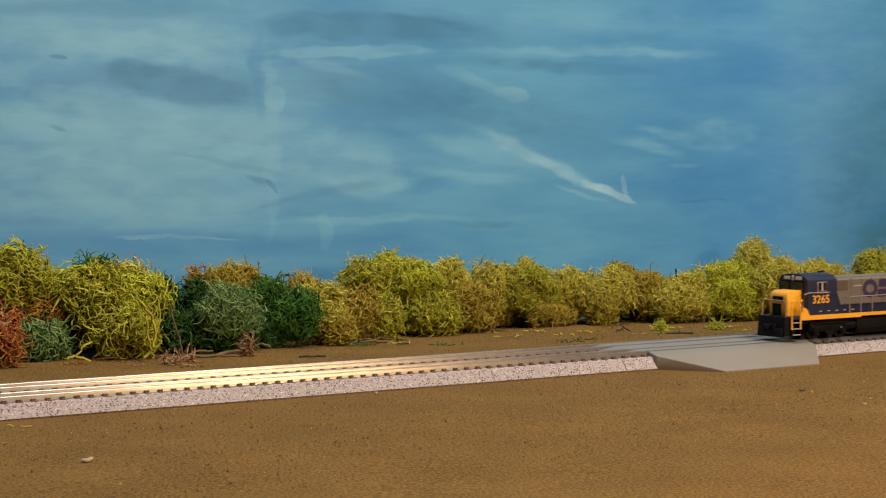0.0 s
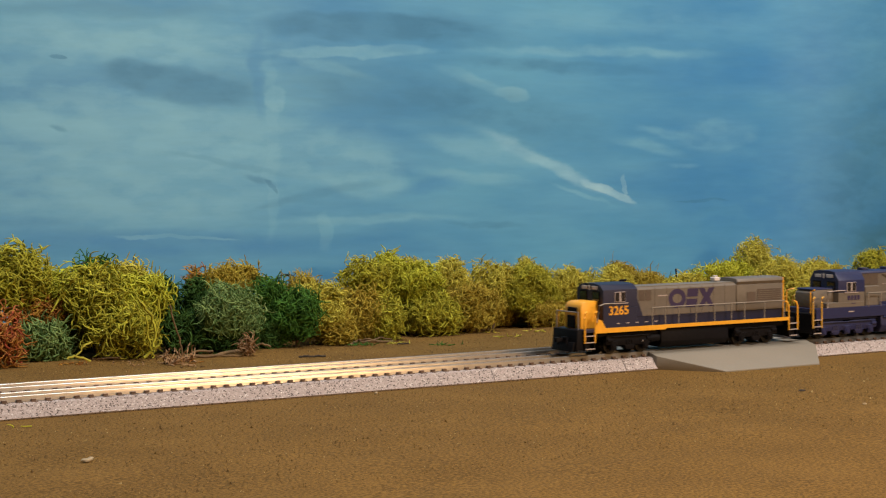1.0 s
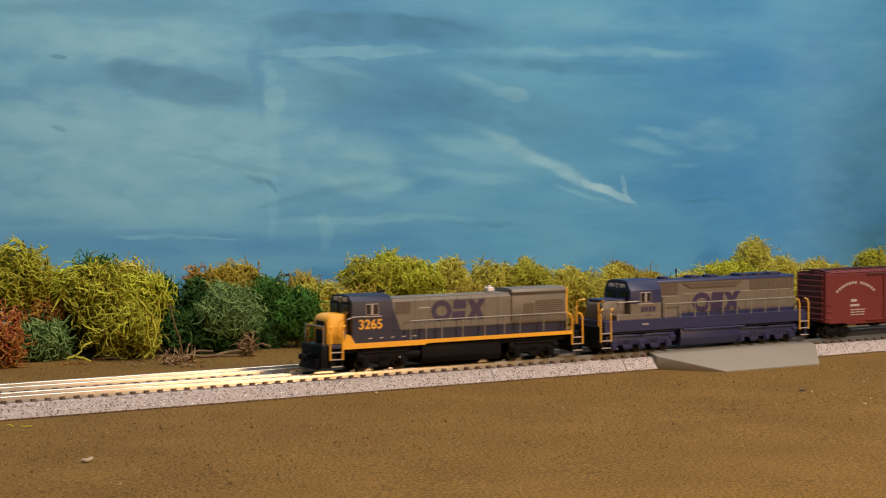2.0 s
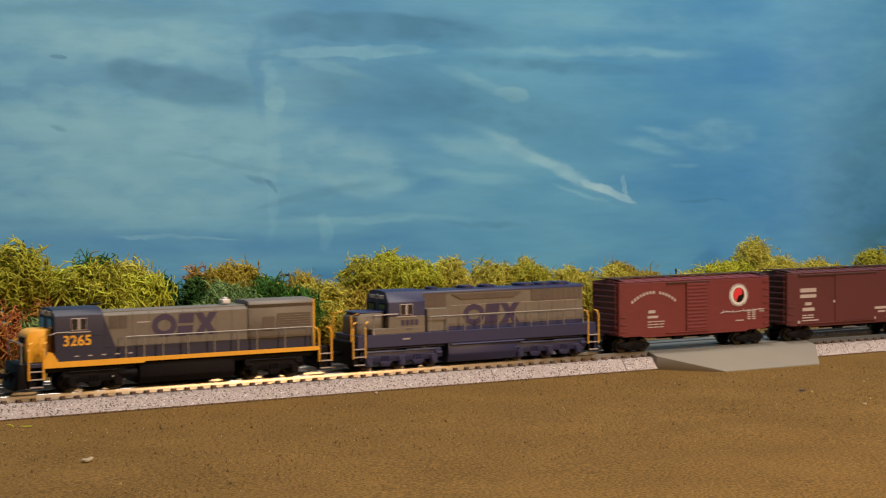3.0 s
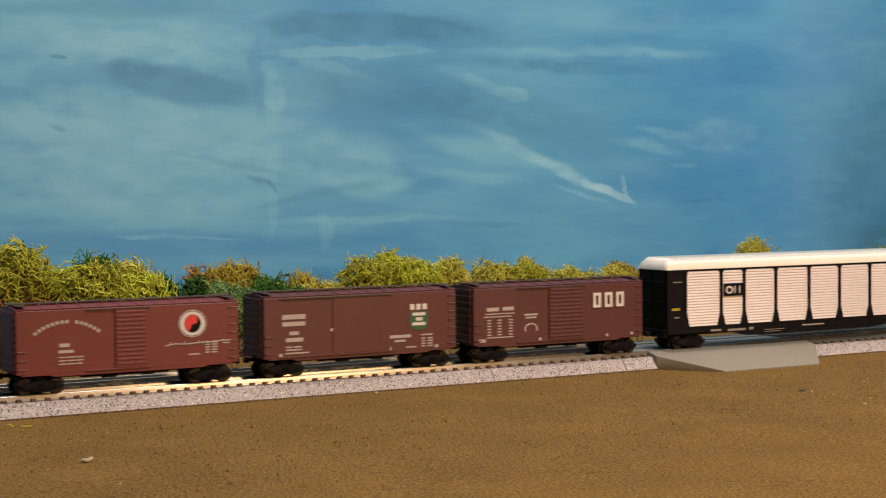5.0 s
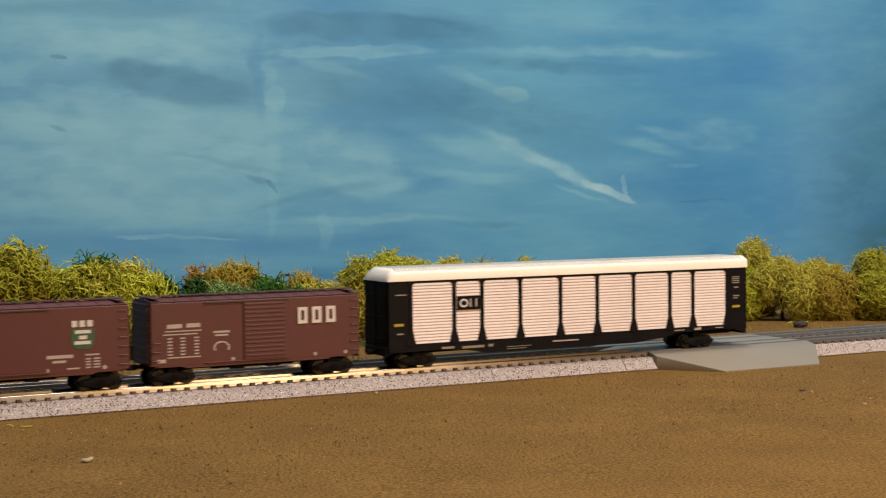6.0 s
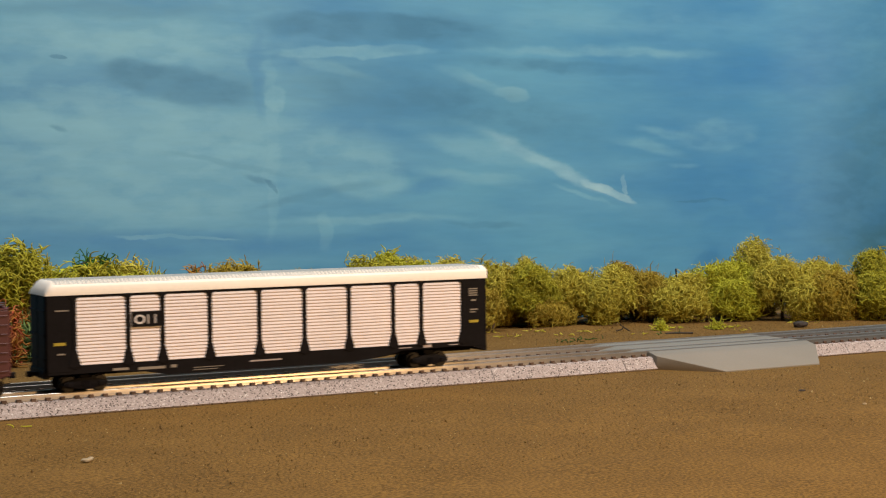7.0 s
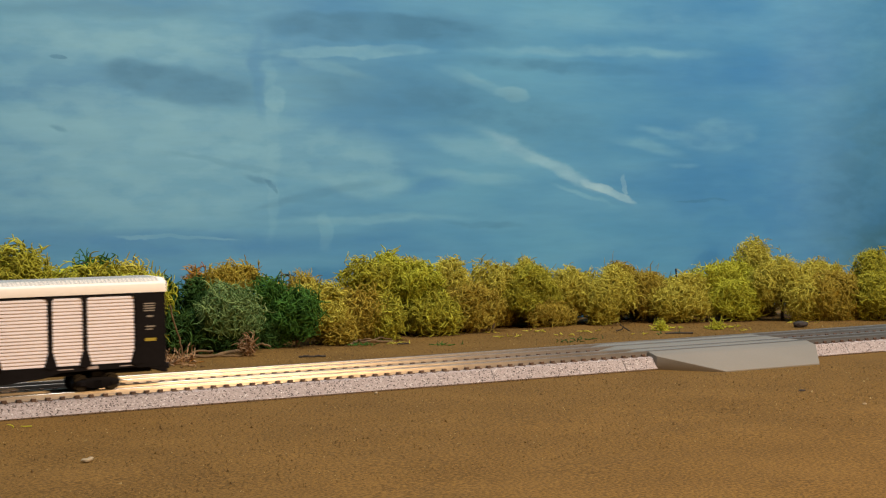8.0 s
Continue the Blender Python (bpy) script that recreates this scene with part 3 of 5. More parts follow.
def add(parent, name, material, *shapes, label="", smooth=30):
    bm = bmesh.new()
    for f, *a in shapes:
        f(bm, *a)
    return part(name, bm, material, parent, label, smooth)


def truck(parent, xc, axles, base, wheel, frame_mat, y=6.9, heavy=False):
    """A bogie: bolster, two sideframes and its wheelsets."""
    tk = add(parent, "truck", BLACK, (box, xc - 1.8, xc + 1.8, -6.0, 6.0, 2.2, 6.4, 0.2), (box, xc - base / 2 - 1, xc + base / 2 + 1, -2.0, 2.0, 2.6, 4.0, 0.2))
    e = base / 2
    xs = [xc - e + base * i / (axles - 1) for i in range(axles)]
    for s in (-1, 1):
        bm = bmesh.new()
        if heavy:
            prism(bm, [(xc - e - 3.8, 3.9), (xc - e - 3.2, 7.4), (xc - 2.4, 7.4), (xc - 1.6, 6.6), (xc + 1.6, 6.6), (xc + 2.4, 7.4), (xc + e + 3.2, 7.4), (xc + e + 3.8, 3.9), (xc + e + 2.2, 3.6), (xc + e - 2.4, 3.2), (xc - e + 2.4, 3.2), (xc - e - 2.2, 3.6)],
                  "y", s * y - 0.5, s * y + 0.5, 0.15)
            for x in xs:
                box(bm, x - 1.5, x + 1.5, s * y - 1.0, s * y + 1.0, 1.5, 5.2, 0.3)
                cyl(bm, (x, s * y, 3.0), "y", 1.0, 2.8, 14)
                prism(bm, [(x - 2.8, 5.2), (x - 2.0, 4.0), (x + 2.0, 4.0), (x + 2.8, 5.2)], "y", s * y - 0.7, s * y + 0.7, 0.1)
            for a, b in zip(xs, xs[1:]):
                m = (a + b) / 2
                prism(bm, [(m - 2.6, 3.4), (m - 1.6, 1.5), (m + 1.6, 1.5), (m + 2.6, 3.4)], "y", s * y - 0.85, s * y + 0.85, 0.15)
                for k in (-1.2, 0, 1.2):
                    cyl(bm, (m + k, s * (y + 0.45), 4.0), "z", 0.5, 2.6, 8)
            for x in (xs[0] - 2.6, xs[-1] + 1.2):
                cyl(bm, (x + 0.7, s * (y + 0.5), 5.4), "x", 0.8, 2.6, 12)
            rod(bm, [(xs[0] - 1, s * (y + 0.9), 6.9), (xs[-1] + 1, s * (y + 0.9), 6.9)], 0.25)
        else:
            prism(bm, [(xc - e - 2.0, 2.0), (xc - e - 2.0, 3.4), (xc - 2.2, 4.7), (xc + 2.2, 4.7), (xc + e + 2.0, 3.4), (xc + e + 2.0, 2.0), (xc + e + 0.4, 1.9), (xc + 2.2, 0.9), (xc - 2.2, 0.9), (xc - e - 0.4, 1.9)],
                  "y", s * y - 0.45, s * y + 0.45, 0.12)
            for x in xs:
                box(bm, x - 1.1, x + 1.1, s * y - 0.8, s * y + 0.8, 1.7, 3.4, 0.25)
            for k in (-0.9, 0.0, 0.9):
                cyl(bm, (xc + k, s * (y + 0.35), 2.5), "z", 0.42, 2.2, 8)
        part("sideframe", bm, frame_mat, tk)
    for x in xs:
        bm = bmesh.new()
        rod(bm, [(x, -6.2, wheel / 2), (x, 6.2, wheel / 2)], 0.6, 8)
        for s in (-1, 1):
            cyl(bm, (x, s * 4.75, wheel / 2), "y", wheel / 2, 1.7, 28)
            cyl(bm, (x, s * 3.75, wheel / 2), "y", wheel / 2 + 0.5, 0.5, 28)
            cyl(bm, (x, s * 5.65, wheel / 2), "y", wheel * 0.2, 0.5, 12)
        part("wheelset", bm, WHEELM, tk)
    tk.location.z = -1.0 * MM
    return tk


def coupler(parent, x, s):
    """A knuckle coupler in its draft box; s is -1 at the front end, 1 at the rear."""
    bm = bmesh.new()
    box(bm, min(x - s * 5, x + s * 0.8), max(x - s * 5, x + s * 0.8), -1.6, 1.6, 4.3, 6.3, 0.2)
    box(bm, min(x, x + s * 3.2), max(x, x + s * 3.2), -0.6, 0.6, 4.6, 5.9, 0.15)
    prism(bm, [(x + s * 2.8, -1.5), (x + s * 4.4, -1.4), (x + s * 4.7, 0.2), (x + s * 3.8, 0.4), (x + s * 3.6, 1.3), (x + s * 2.6, 1.2)], "z", 4.3, 6.2, 0.12)
    return part("coupler", bm, BLACK, parent)


def bars(parent, name, material, y, rows, label=""):
    """Flat print on a side: little bars (x0, x1, z0, z1)."""
    return tagged(add(parent, name, material, *[(box, a, b, y - 0.05 * (1 if y < 0 else -1) - 0.04, y - 0.05 * (1 if y < 0 else -1) + 0.04, c, d) for a, b, c, d in rows], label=label, smooth=0), kind="stuff")


def words(parent, text, material, x, y, z, height, label):
    """Raised lettering on the near side, from Blender's own font."""
    cu = bpy.data.curves.new("lettering", "FONT")
    cu.body, cu.size, cu.extrude, cu.space_character, cu.offset = text, height * 1.38, 0.04, 1.02, 0.09
    tmp = bpy.data.objects.new("lettering", cu)
    scene.collection.objects.link(tmp)
    me = bpy.data.meshes.new_from_object(tmp.evaluated_get(bpy.context.evaluated_depsgraph_get()))
    bpy.data.objects.remove(tmp)
    me.transform(Matrix.Scale(MM, 4) @ pose(x, y, z, 90, 0, 0))
    me.materials.clear()
    me.materials.append(material)
    ob = new("lettering", me)
    ob.parent = parent
    return tagged(ob, label)


def ring(bm, x, z, rx, rz, wx, wz, y, n=28, a0=0, a1=360):
    """A flat oval band on the near side."""
    full = a1 - a0 >= 360
    m = n if full else n + 1
    pts = [radians(a0 + (a1 - a0) * k / n) for k in range(m)]
    fo = [bm.verts.new((x + rx * math.cos(a), y, z + rz * math.sin(a))) for a in pts]
    fi = [bm.verts.new((x + (rx - wx) * math.cos(a), y, z + (rz - wz) * math.sin(a))) for a in pts]
    bo = [bm.verts.new((v.co.x, y + 0.12, v.co.z)) for v in fo]
    for k in range(n):
        j = (k + 1) % m
        bm.faces.new((fo[k], fo[j], fi[j], fi[k]))
        bm.faces.new((fo[k], bo[k], bo[j], fo[j]))


def disc(bm, x, z, rx, rz, y, n=28, a0=0, a1=360):
    n2 = n if a1 - a0 >= 360 else n + 1
    prism(bm, [(x + rx * math.cos(radians(a0 + (a1 - a0) * k / n)), z + rz * math.sin(radians(a0 + (a1 - a0) * k / n))) for k in range(n2)], "y", y - 0.03, y + 0.06)


def emblem(parent, x0, x1, z0, z1, y):
    """Three heavy purple shapes side by side: an oval band, two stacked slabs and an hourglass."""
    w = (x1 - x0) / 3
    h = z1 - z0
    bm = bmesh.new()
    ring(bm, x0 + w * 0.56, (z0 + z1) / 2, w * 0.58, h * 0.52, w * 0.27, h * 0.27, y - 0.06, 32)
    a = x0 + w * 1.12
    prism(bm, [(a, z0), (a + w * 0.74, z0), (a + w * 0.8, z0 + h * 0.44), (a + w * 0.06, z0 + h * 0.44)], "y", y - 0.07, y + 0.05)
    prism(bm, [(a + w * 0.08, z0 + h * 0.56), (a + w * 0.82, z0 + h * 0.56), (a + w * 0.86, z1), (a + w * 0.14, z1)], "y", y - 0.07, y + 0.05)
    a = x0 + w * 1.98
    prism(bm, [(a, z0), (a + w * 0.38, z0), (a + w * 0.54, z0 + h * 0.28), (a + w * 0.7, z0), (a + w * 1.06, z0), (a + w * 0.76, z0 + h * 0.5), (a + w * 1.1, z1), (a + w * 0.72, z1), (a + w * 0.55, z0 + h * 0.74),
               (a + w * 0.4, z1), (a + w * 0.02, z1), (a + w * 0.34, z0 + h * 0.5)], "y", y - 0.07, y + 0.05)
    return part("emblem", bm, PURPLE, parent, "dark purple emblem shapes")


def handrail(parent, y, posts, z0, zr, r=0.22, mat=None, ends=()):
    mat = mat or STEEL
    for x in posts:
        add(parent, "stanchion", mat, (rod, [(x, y, z0), (x, y, zr)], r, 6))
    line = [(posts[0], y, zr), (posts[-1], y, zr)]
    add(parent, "handrail", mat, (rod, list(ends) + line if ends else line, r, 6))


def step_well(parent, x, y, s, ztop, mat, tread, n=3):
    """Corner steps: dark side plates with light-edged treads and a grab rail each side."""
    for side in (-1, 1):
        well = add(parent, "step_well", BLACK, (box, x - 2.4, x + 2.4, side * y - (0.0 if side < 0 else 2.6), side * y + (2.6 if side < 0 else 0.0), 1.2, 1.6),
                   (box, x - 2.4, x - 2.0, side * y - (0 if side < 0 else 2.6), side * y + (2.6 if side < 0 else 0), 1.2, ztop), (box, x + 2.0, x + 2.4, side * y - (0 if side < 0 else 2.6), side * y + (2.6 if side < 0 else 0), 1.2, ztop),
                   (box, x - 2.2, x + 2.2, side * (y - 2.6) - 0.2, side * (y - 2.6) + 0.2, 1.2, ztop), smooth=0)
        for k in range(n):
            z = 1.5 + k * (ztop - 1.6) / n
            add(well, "tread", tread, (box, x - 2.1, x + 2.1, side * (y + 0.05) - 0.35, side * (y + 0.05) + 0.35, z, z + 0.35), smooth=0)
        for dx in (-2.5, 2.4):
            add(parent, "grab_rail", mat, (rod, [(x + dx, side * (y + 0.1), 4.0), (x + dx, side * (y + 0.1), ztop + 4.5), (x + dx - s * 0.35, side * (y - 0.2), ztop + 6.4), (x + dx - s * 1.5, side * (y - 0.6), ztop + 7.0)], 0.38, 7))


def number_front(parent, x, z, mat):
    for y in (-3.6, 3.6):
        add(parent, "number_board", mat, (box, x - 0.25, x + 0.2, y - 1.9, y + 1.9, z - 0.7, z + 0.7, 0.1))
    for z2 in (0.7, -0.7):
        add(parent, "headlight", WHITE, (cyl, (x - 0.1, 0, z + z2 * 0.7), "x", 0.55, 0.5, 14))


def cab(parent, x0, x1, w, z0, zb, ze, zr, low, high, glass_z):
    """Square cab with a many-sided roof: lower walls, upper walls, roof, windows with frames."""
    add(parent, "cab_lower", low, (box, x0, x1, -w, w, z0, zb, 0.15))
    add(parent, "cab_upper", high, (prism, [(-w, zb), (w, zb), (w, ze), (w * 0.72, zr - 0.5), (w * 0.35, zr), (-w * 0.35, zr), (-w * 0.72, zr - 0.5), (-w, ze)], "x", x0, x1, 0.12), smooth=18)
    xm = (x0 + x1) / 2
    for s in (-1, 1):
        win = add(parent, "side_window", PALE, (box, xm - 2.85, xm + 2.45, s * w - 0.22, s * w + 0.22, glass_z - 0.25, glass_z + 3.8, 0.08), label="side window in a pale frame")
        for a in (-2.6, 0.25):
            add(win, "pane", GLASS, (box, xm + a, xm + a + 2.0, s * (w + 0.1) - 0.18, s * (w + 0.1) + 0.18, glass_z, glass_z + 3.6))
        add(parent, "gutter", PALE, (box, xm - 4.2, xm + 3.6, s * w - 0.3, s * w + 0.3, glass_z - 0.95, glass_z - 0.6), smooth=0)
        fw = add(parent, "windscreen", BLACK, (box, x0 - 0.2, x0 + 0.2, s * 4.4 - 2.7, s * 4.4 + 2.7, glass_z - 0.2, glass_z + 4.2, 0.15))
        add(fw, "pane", GLASS, (box, x0 - 0.3, x0 + 0.1, s * 4.4 - 2.2, s * 4.4 + 2.2, glass_z + 0.3, glass_z + 3.7))


def yellow_locomotive():
    """Four-axle road switcher; its front coupler pocket is the origin."""
    t = thing("diesel_locomotive", "navy and grey model diesel locomotive with yellow nose and sill", "locomotive", "train", (465, 0, FLOOR))
    truck(t, 27.5, 2, 15.5, 6.3, BLACK, 7.6, True)
    truck(t, 92.5, 2, 15.5, 6.3, BLACK, 7.6, True)
    add(t, "fuel_tank", BLACK, (prism, [(-8.4, 7.6), (-8.6, 2.6), (-7.2, 0.4), (7.2, 0.4), (8.6, 2.6), (8.4, 7.6)], "x", 43.0, 77.5, 0.3))
    add(t, "air_reservoir", BLACK, (cyl, (40.0, -7.2, 4.4), "x", 1.6, 4.5, 14))
    add(t, "frame", BLACK, (box, 3.0, 112.5, -6.4, 6.4, 5.8, 8.1, 0.2))
    add(t, "walkway", NAVY, (box, 5.0, 109.5, -9.2, 9.2, 8.1, 9.3, 0.1))
    for s in (-1, 1):
        add(t, "sill_stripe", YELLOW, (prism, [(10.0, 7.7), (44.0, 7.7), (45.0, 8.2), (109.3, 8.2), (109.3, 9.6), (15.0, 9.6), (13.2, 12.6), (11.6, 13.2), (10.0, 9.6)], "y", s * 9.35 - 0.22, s * 9.35 + 0.22))
    # long hood: blue below, grey above, and the wide radiator cab at the rear
    add(t, "hood_base", NAVY, (box, 30.0, 108.6, -6.1, 6.1, 9.3, 13.2, 0.1))
    hood = add(t, "hood", GREYP, (prism, [(-6.1, 13.2), (6.1, 13.2), (6.1, 23.9), (5.0, 24.8), (-5.0, 24.8), (-6.1, 23.9)], "x", 30.6, 84.0, 0.15), smooth=8)
    add(hood, "hood_roof", GREYR, (box, 30.8, 84.0, -4.9, 4.9, 24.7, 25.2, 0.1))
    for s in (-1, 1):
        add(hood, "blue_flash", NAVY, (prism, [(30.5, 13.2), (35.6, 13.2), (31.0, 25.0), (30.5, 25.0)], "y", s * 6.15 - 0.06, s * 6.15 + 0.06))
        for x in (33.5, 36.8):
            add(hood, "louvre", GRILLE, (box, x, x + 2.9, s * 6.12 - 0.12, s * 6.12 + 0.12, 19.4, 23.6), smooth=0)
        for x in (41.5, 47.5, 53.5, 59.5, 65.5, 71.5, 77.5):
            add(hood, "door_seam", GRILLE, (box, x, x + 0.14, s * 6.1 - 0.06, s * 6.1 + 0.06, 13.6, 24.6), smooth=0)
        add(hood, "stripe", PALE, (box, 43.2, 47.8, s * 6.13 - 0.05, s * 6.13 + 0.05, 20.9, 21.3), smooth=0)
    rad = add(t, "radiator_cab", GREYP, (prism, [(-6.6, 13.2), (6.6, 13.2), (6.6, 23.8), (6.0, 24.0), (7.0, 25.2), (6.4, 26.4), (3.0, 26.8), (-3.0, 26.8), (-6.4, 26.4), (-7.0, 25.2), (-6.0, 24.0), (-6.6, 23.8)], "x", 83.6, 108.6, 0.12))
    for s in (-1, 1):
        g = add(rad, "grille", GRILLE, (box, 94.5, 107.5, s * 6.62 - 0.12, s * 6.62 + 0.12, 16.4, 21.8), smooth=0)
        for k in range(6):
            add(g, "slat", GREYP, (box, 94.7, 107.3, s * 6.72 - 0.12, s * 6.72 + 0.12, 16.8 + 0.82 * k, 17.0 + 0.82 * k), smooth=0)
        add(rad, "grille", GRILLE, (box, 89.0, 93.6, s * 6.62 - 0.12, s * 6.62 + 0.12, 16.0, 20.8), smooth=0)
    add(t, "end_stripe", YELLOW, (box, 108.5, 109.2, -6.7, 6.7, 9.3, 26.3, 0.1), label="yellow rear end")
    add(t, "exhaust_stack", WHITE, (box, 76.0, 79.0, -1.6, 1.6, 25.6, 27.2, 0.3), (box, 76.8, 78.2, -0.8, 0.8, 27.1, 27.9, 0.2), label="white exhaust stack")
    add(t, "horn", BLACK, (rod, [(30.0, 2.0, 27.3), (33.5, 2.0, 27.5)], 0.4, 8), (rod, [(30.0, 2.0, 26.0), (30.0, 2.0, 27.3)], 0.25, 6))
    # cab and nose
    cab(t, 14.0, 30.6, 9.2, 9.3, 17.6, 24.6, 27.0, NAVY, NAVY, 19.9)
    number_front(t, 14.0, 25.3, WHITE)
    add(t, "nose", YELLOW, (prism, [(5.6, 9.3), (14.1, 9.3), (14.1, 20.2), (8.6, 20.2), (7.0, 19.7), (6.0, 18.7), (5.6, 17.2)], "y", -5.6, 5.6, 0.5), label="yellow short nose")
    add(t, "nose_door", BLACK, (box, 5.3, 5.9, -2.2, 3.6, 9.6, 14.6, 0.2))
    add(t, "nose_headlight", BLACK, (box, 5.3, 5.9, -3.4, 3.4, 15.6, 17.8, 0.3))
    add(t, "pilot", BLACK, (prism, [(1.4, 1.0), (5.0, 1.6), (5.0, 9.3), (2.2, 9.3), (1.8, 5.0)], "y", -8.6, 8.6, 0.2))
    add(t, "rear_pilot", BLACK, (box, 110.0, 113.4, -8.6, 8.6, 1.4, 9.2, 0.3))
    add(t, "snow_plough", BLACK, (prism, [(0.2, 0.8), (2.0, 0.8), (2.2, 4.6), (1.2, 4.4)], "y", -7.4, 7.4, 0.1))
    step_well(t, 7.6, 9.2, -1, 9.3, YELLOW, PALE)
    step_well(t, 112.0, 9.2, 1, 9.3, YELLOW, PALE)
    for s in (-1, 1):
        handrail(t, s * 9.2, [38.0, 44.5, 51.2, 60.2, 69.8, 78.6, 85.6, 96.3, 107.0], 9.2, 16.7)
        add(t, "cab_handrail", STEEL, (rod, [(11.0, s * 9.3, 12.0), (12.0, s * 9.3, 18.5), (14.6, s * 9.35, 19.2), (19.0, s * 9.5, 19.2)], 0.25, 6))
    add(t, "front_handrail", STEEL, (rod, [(3.2, -7.6, 9.0), (3.2, -7.6, 16.2), (3.2, 7.6, 16.2), (3.2, 7.6, 9.0)], 0.28, 6))
    add(t, "air_hose", BLACK, (rod, [(1.4, -3.0, 6.5), (0.6, -3.2, 4.5), (0.8, -3.4, 3.0)], 0.35, 6), (rod, [(1.4, 3.0, 6.5), (0.6, 3.2, 4.5), (0.8, 3.4, 3.0)], 0.35, 6))
    bars(t, "sill_print", PALE, -9.24, [(20.5 + 4.6 * k, 22.0 + 4.6 * k, 11.0, 11.35) for k in range(5)])
    add(t, "wheel_mark", WHITE, (box, 33.6, 34.5, -8.5, -8.2, 3.4, 3.9), smooth=0)
    words(t, "3265", YELLOW, 16.6, -9.24, 14.7, 3.5, "orange running number on the cab side")
    emblem(t, 48.6, 71.6, 15.8, 23.4, -6.12)
    coupler(t, 1.6, -1)
    coupler(t, 113.2, 1)
    return t, 465.0


def blue_locomotive():
    """Six-axle road switcher in grey over blue."""
    t = thing("diesel_locomotive", "six-axle model diesel locomotive in grey and blue with yellow grab rails", "locomotive", "train", (587, 0, FLOOR))
    truck(t, 21.5, 3, 27.0, 6.3, ROYAL, 7.7, True)
    truck(t, 86.5, 3, 27.0, 6.3, ROYAL, 7.7, True)
    add(t, "fuel_tank", ROYAL, (prism, [(-8.6, 8.2), (-8.9, 3.2), (-7.6, 0.3), (7.6, 0.3), (8.9, 3.2), (8.6, 8.2)], "x", 41.0, 71.5, 0.4))
    add(t, "tank_pipe", ROYAL, (rod, [(42, -9.0, 7.0), (74, -9.0, 7.0)], 0.5, 8), (rod, [(42, 9.0, 7.0), (74, 9.0, 7.0)], 0.5, 8))
    add(t, "frame", ROYAL, (box, 3.0, 107.5, -9.2, 9.2, 7.6, 12.2, 0.15), (box, 3.0, 107.5, -6.6, 6.6, 6.5, 9.3, 0.15))
    add(t, "anticlimber", BLACK, (box, 0.6, 3.4, -8.6, 8.6, 1.6, 10.2, 0.3))
    add(t, "rear_pilot", ROYAL, (box, 107.2, 109.4, -8.6, 8.6, 1.6, 10.6, 0.3))
    hood = add(t, "hood", GREYP, (box, 30.6, 103.5, -6.1, 6.1, 13.5, 26.4, 0.15), smooth=8)
    add(t, "hood_base", ROYAL, (box, 30.6, 103.5, -6.3, 6.3, 12.2, 13.6, 0.1))
    add(hood, "hood_roof", ROYAL, (prism, [(-6.4, 26.2), (6.4, 26.2), (6.0, 27.1), (4.0, 27.4), (-4.0, 27.4), (-6.0, 27.1)], "x", 29.0, 104.0, 0.15), label="dark blue hood roof")
    for x0, x1, w in ((50.0, 56.5, 3.4), (58.5, 67.0, 3.4), (76.0, 83.0, 4.6), (84.0, 91.0, 4.6), (92.0, 99.0, 4.6), (36.0, 41.0, 2.4)):
        add(hood, "roof_fan", ROYAL, (cyl, ((x0 + x1) / 2, 0, 27.6), "z", w, 1.2, 24), (cyl, ((x0 + x1) / 2, 0, 28.25), "z", w * 0.8, 0.3, 24))
    for s in (-1, 1):
        add(hood, "dynamic_brake_grille", GRILLE, (prism, [(44.0, 25.6), (75.0, 25.6), (71.5, 23.6), (48.0, 23.6)], "y", s * 6.2 - 0.25, s * 6.2 + 0.25))
        g = add(hood, "radiator_grille", GRILLE, (box, 79.5, 102.8, s * 6.15 - 0.15, s * 6.15 + 0.15, 21.8, 26.2), smooth=0)
        for k in range(9):
            add(g, "slat", GREYP, (box, 80.0 + 2.55 * k, 80.25 + 2.55 * k, s * 6.3 - 0.1, s * 6.3 + 0.1, 22.0, 26.0), smooth=0)
        add(hood, "inlet_grille", GRILLE, (box, 32.0, 41.5, s * 6.15 - 0.15, s * 6.15 + 0.15, 21.4, 26.0), smooth=0)
        add(hood, "battery_box", GREYP, (box, 32.5, 41.0, s * 6.9 - 0.9, s * 6.9 + 0.9, 12.2, 20.8, 0.2))
        for x in (47, 53, 59, 65, 71, 77, 83, 89, 95, 100):
            add(hood, "door_seam", GRILLE, (box, x, x + 0.14, s * 6.1 - 0.06, s * 6.1 + 0.06, 14.4, 21.6), smooth=0)
        add(hood, "latch_band", PALE, (box, 44, 101, s * 6.12 - 0.05, s * 6.12 + 0.05, 21.3, 21.45), smooth=0)
    cab(t, 15.8, 31.0, 9.0, 12.2, 18.6, 23.8, 28.0, GREYP, ROYAL, 19.2)
    number_front(t, 15.8, 25.6, WHITE)
    add(t, "nose", GREYP, (prism, [(4.2, 12.2), (16.0, 12.2), (16.0, 20.0), (6.0, 20.0), (4.4, 18.8)], "y", -5.8, 5.8, 0.4), label="grey short nose")
    add(t, "nose_top", ROYAL, (box, 4.9, 15.8, -5.7, 5.7, 19.9, 20.5, 0.25), label="dark blue nose top")
    add(t, "toolbox", GREYP, (box, 9.0, 31.0, -9.1, -6.0, 12.2, 14.4, 0.15), (box, 9.0, 31.0, 6.0, 9.1, 12.2, 14.4, 0.15))
    step_well(t, 3.6, 9.2, -1, 10.2, FADED, PALE)
    step_well(t, 106.4, 9.2, 1, 10.2, FADED, PALE)
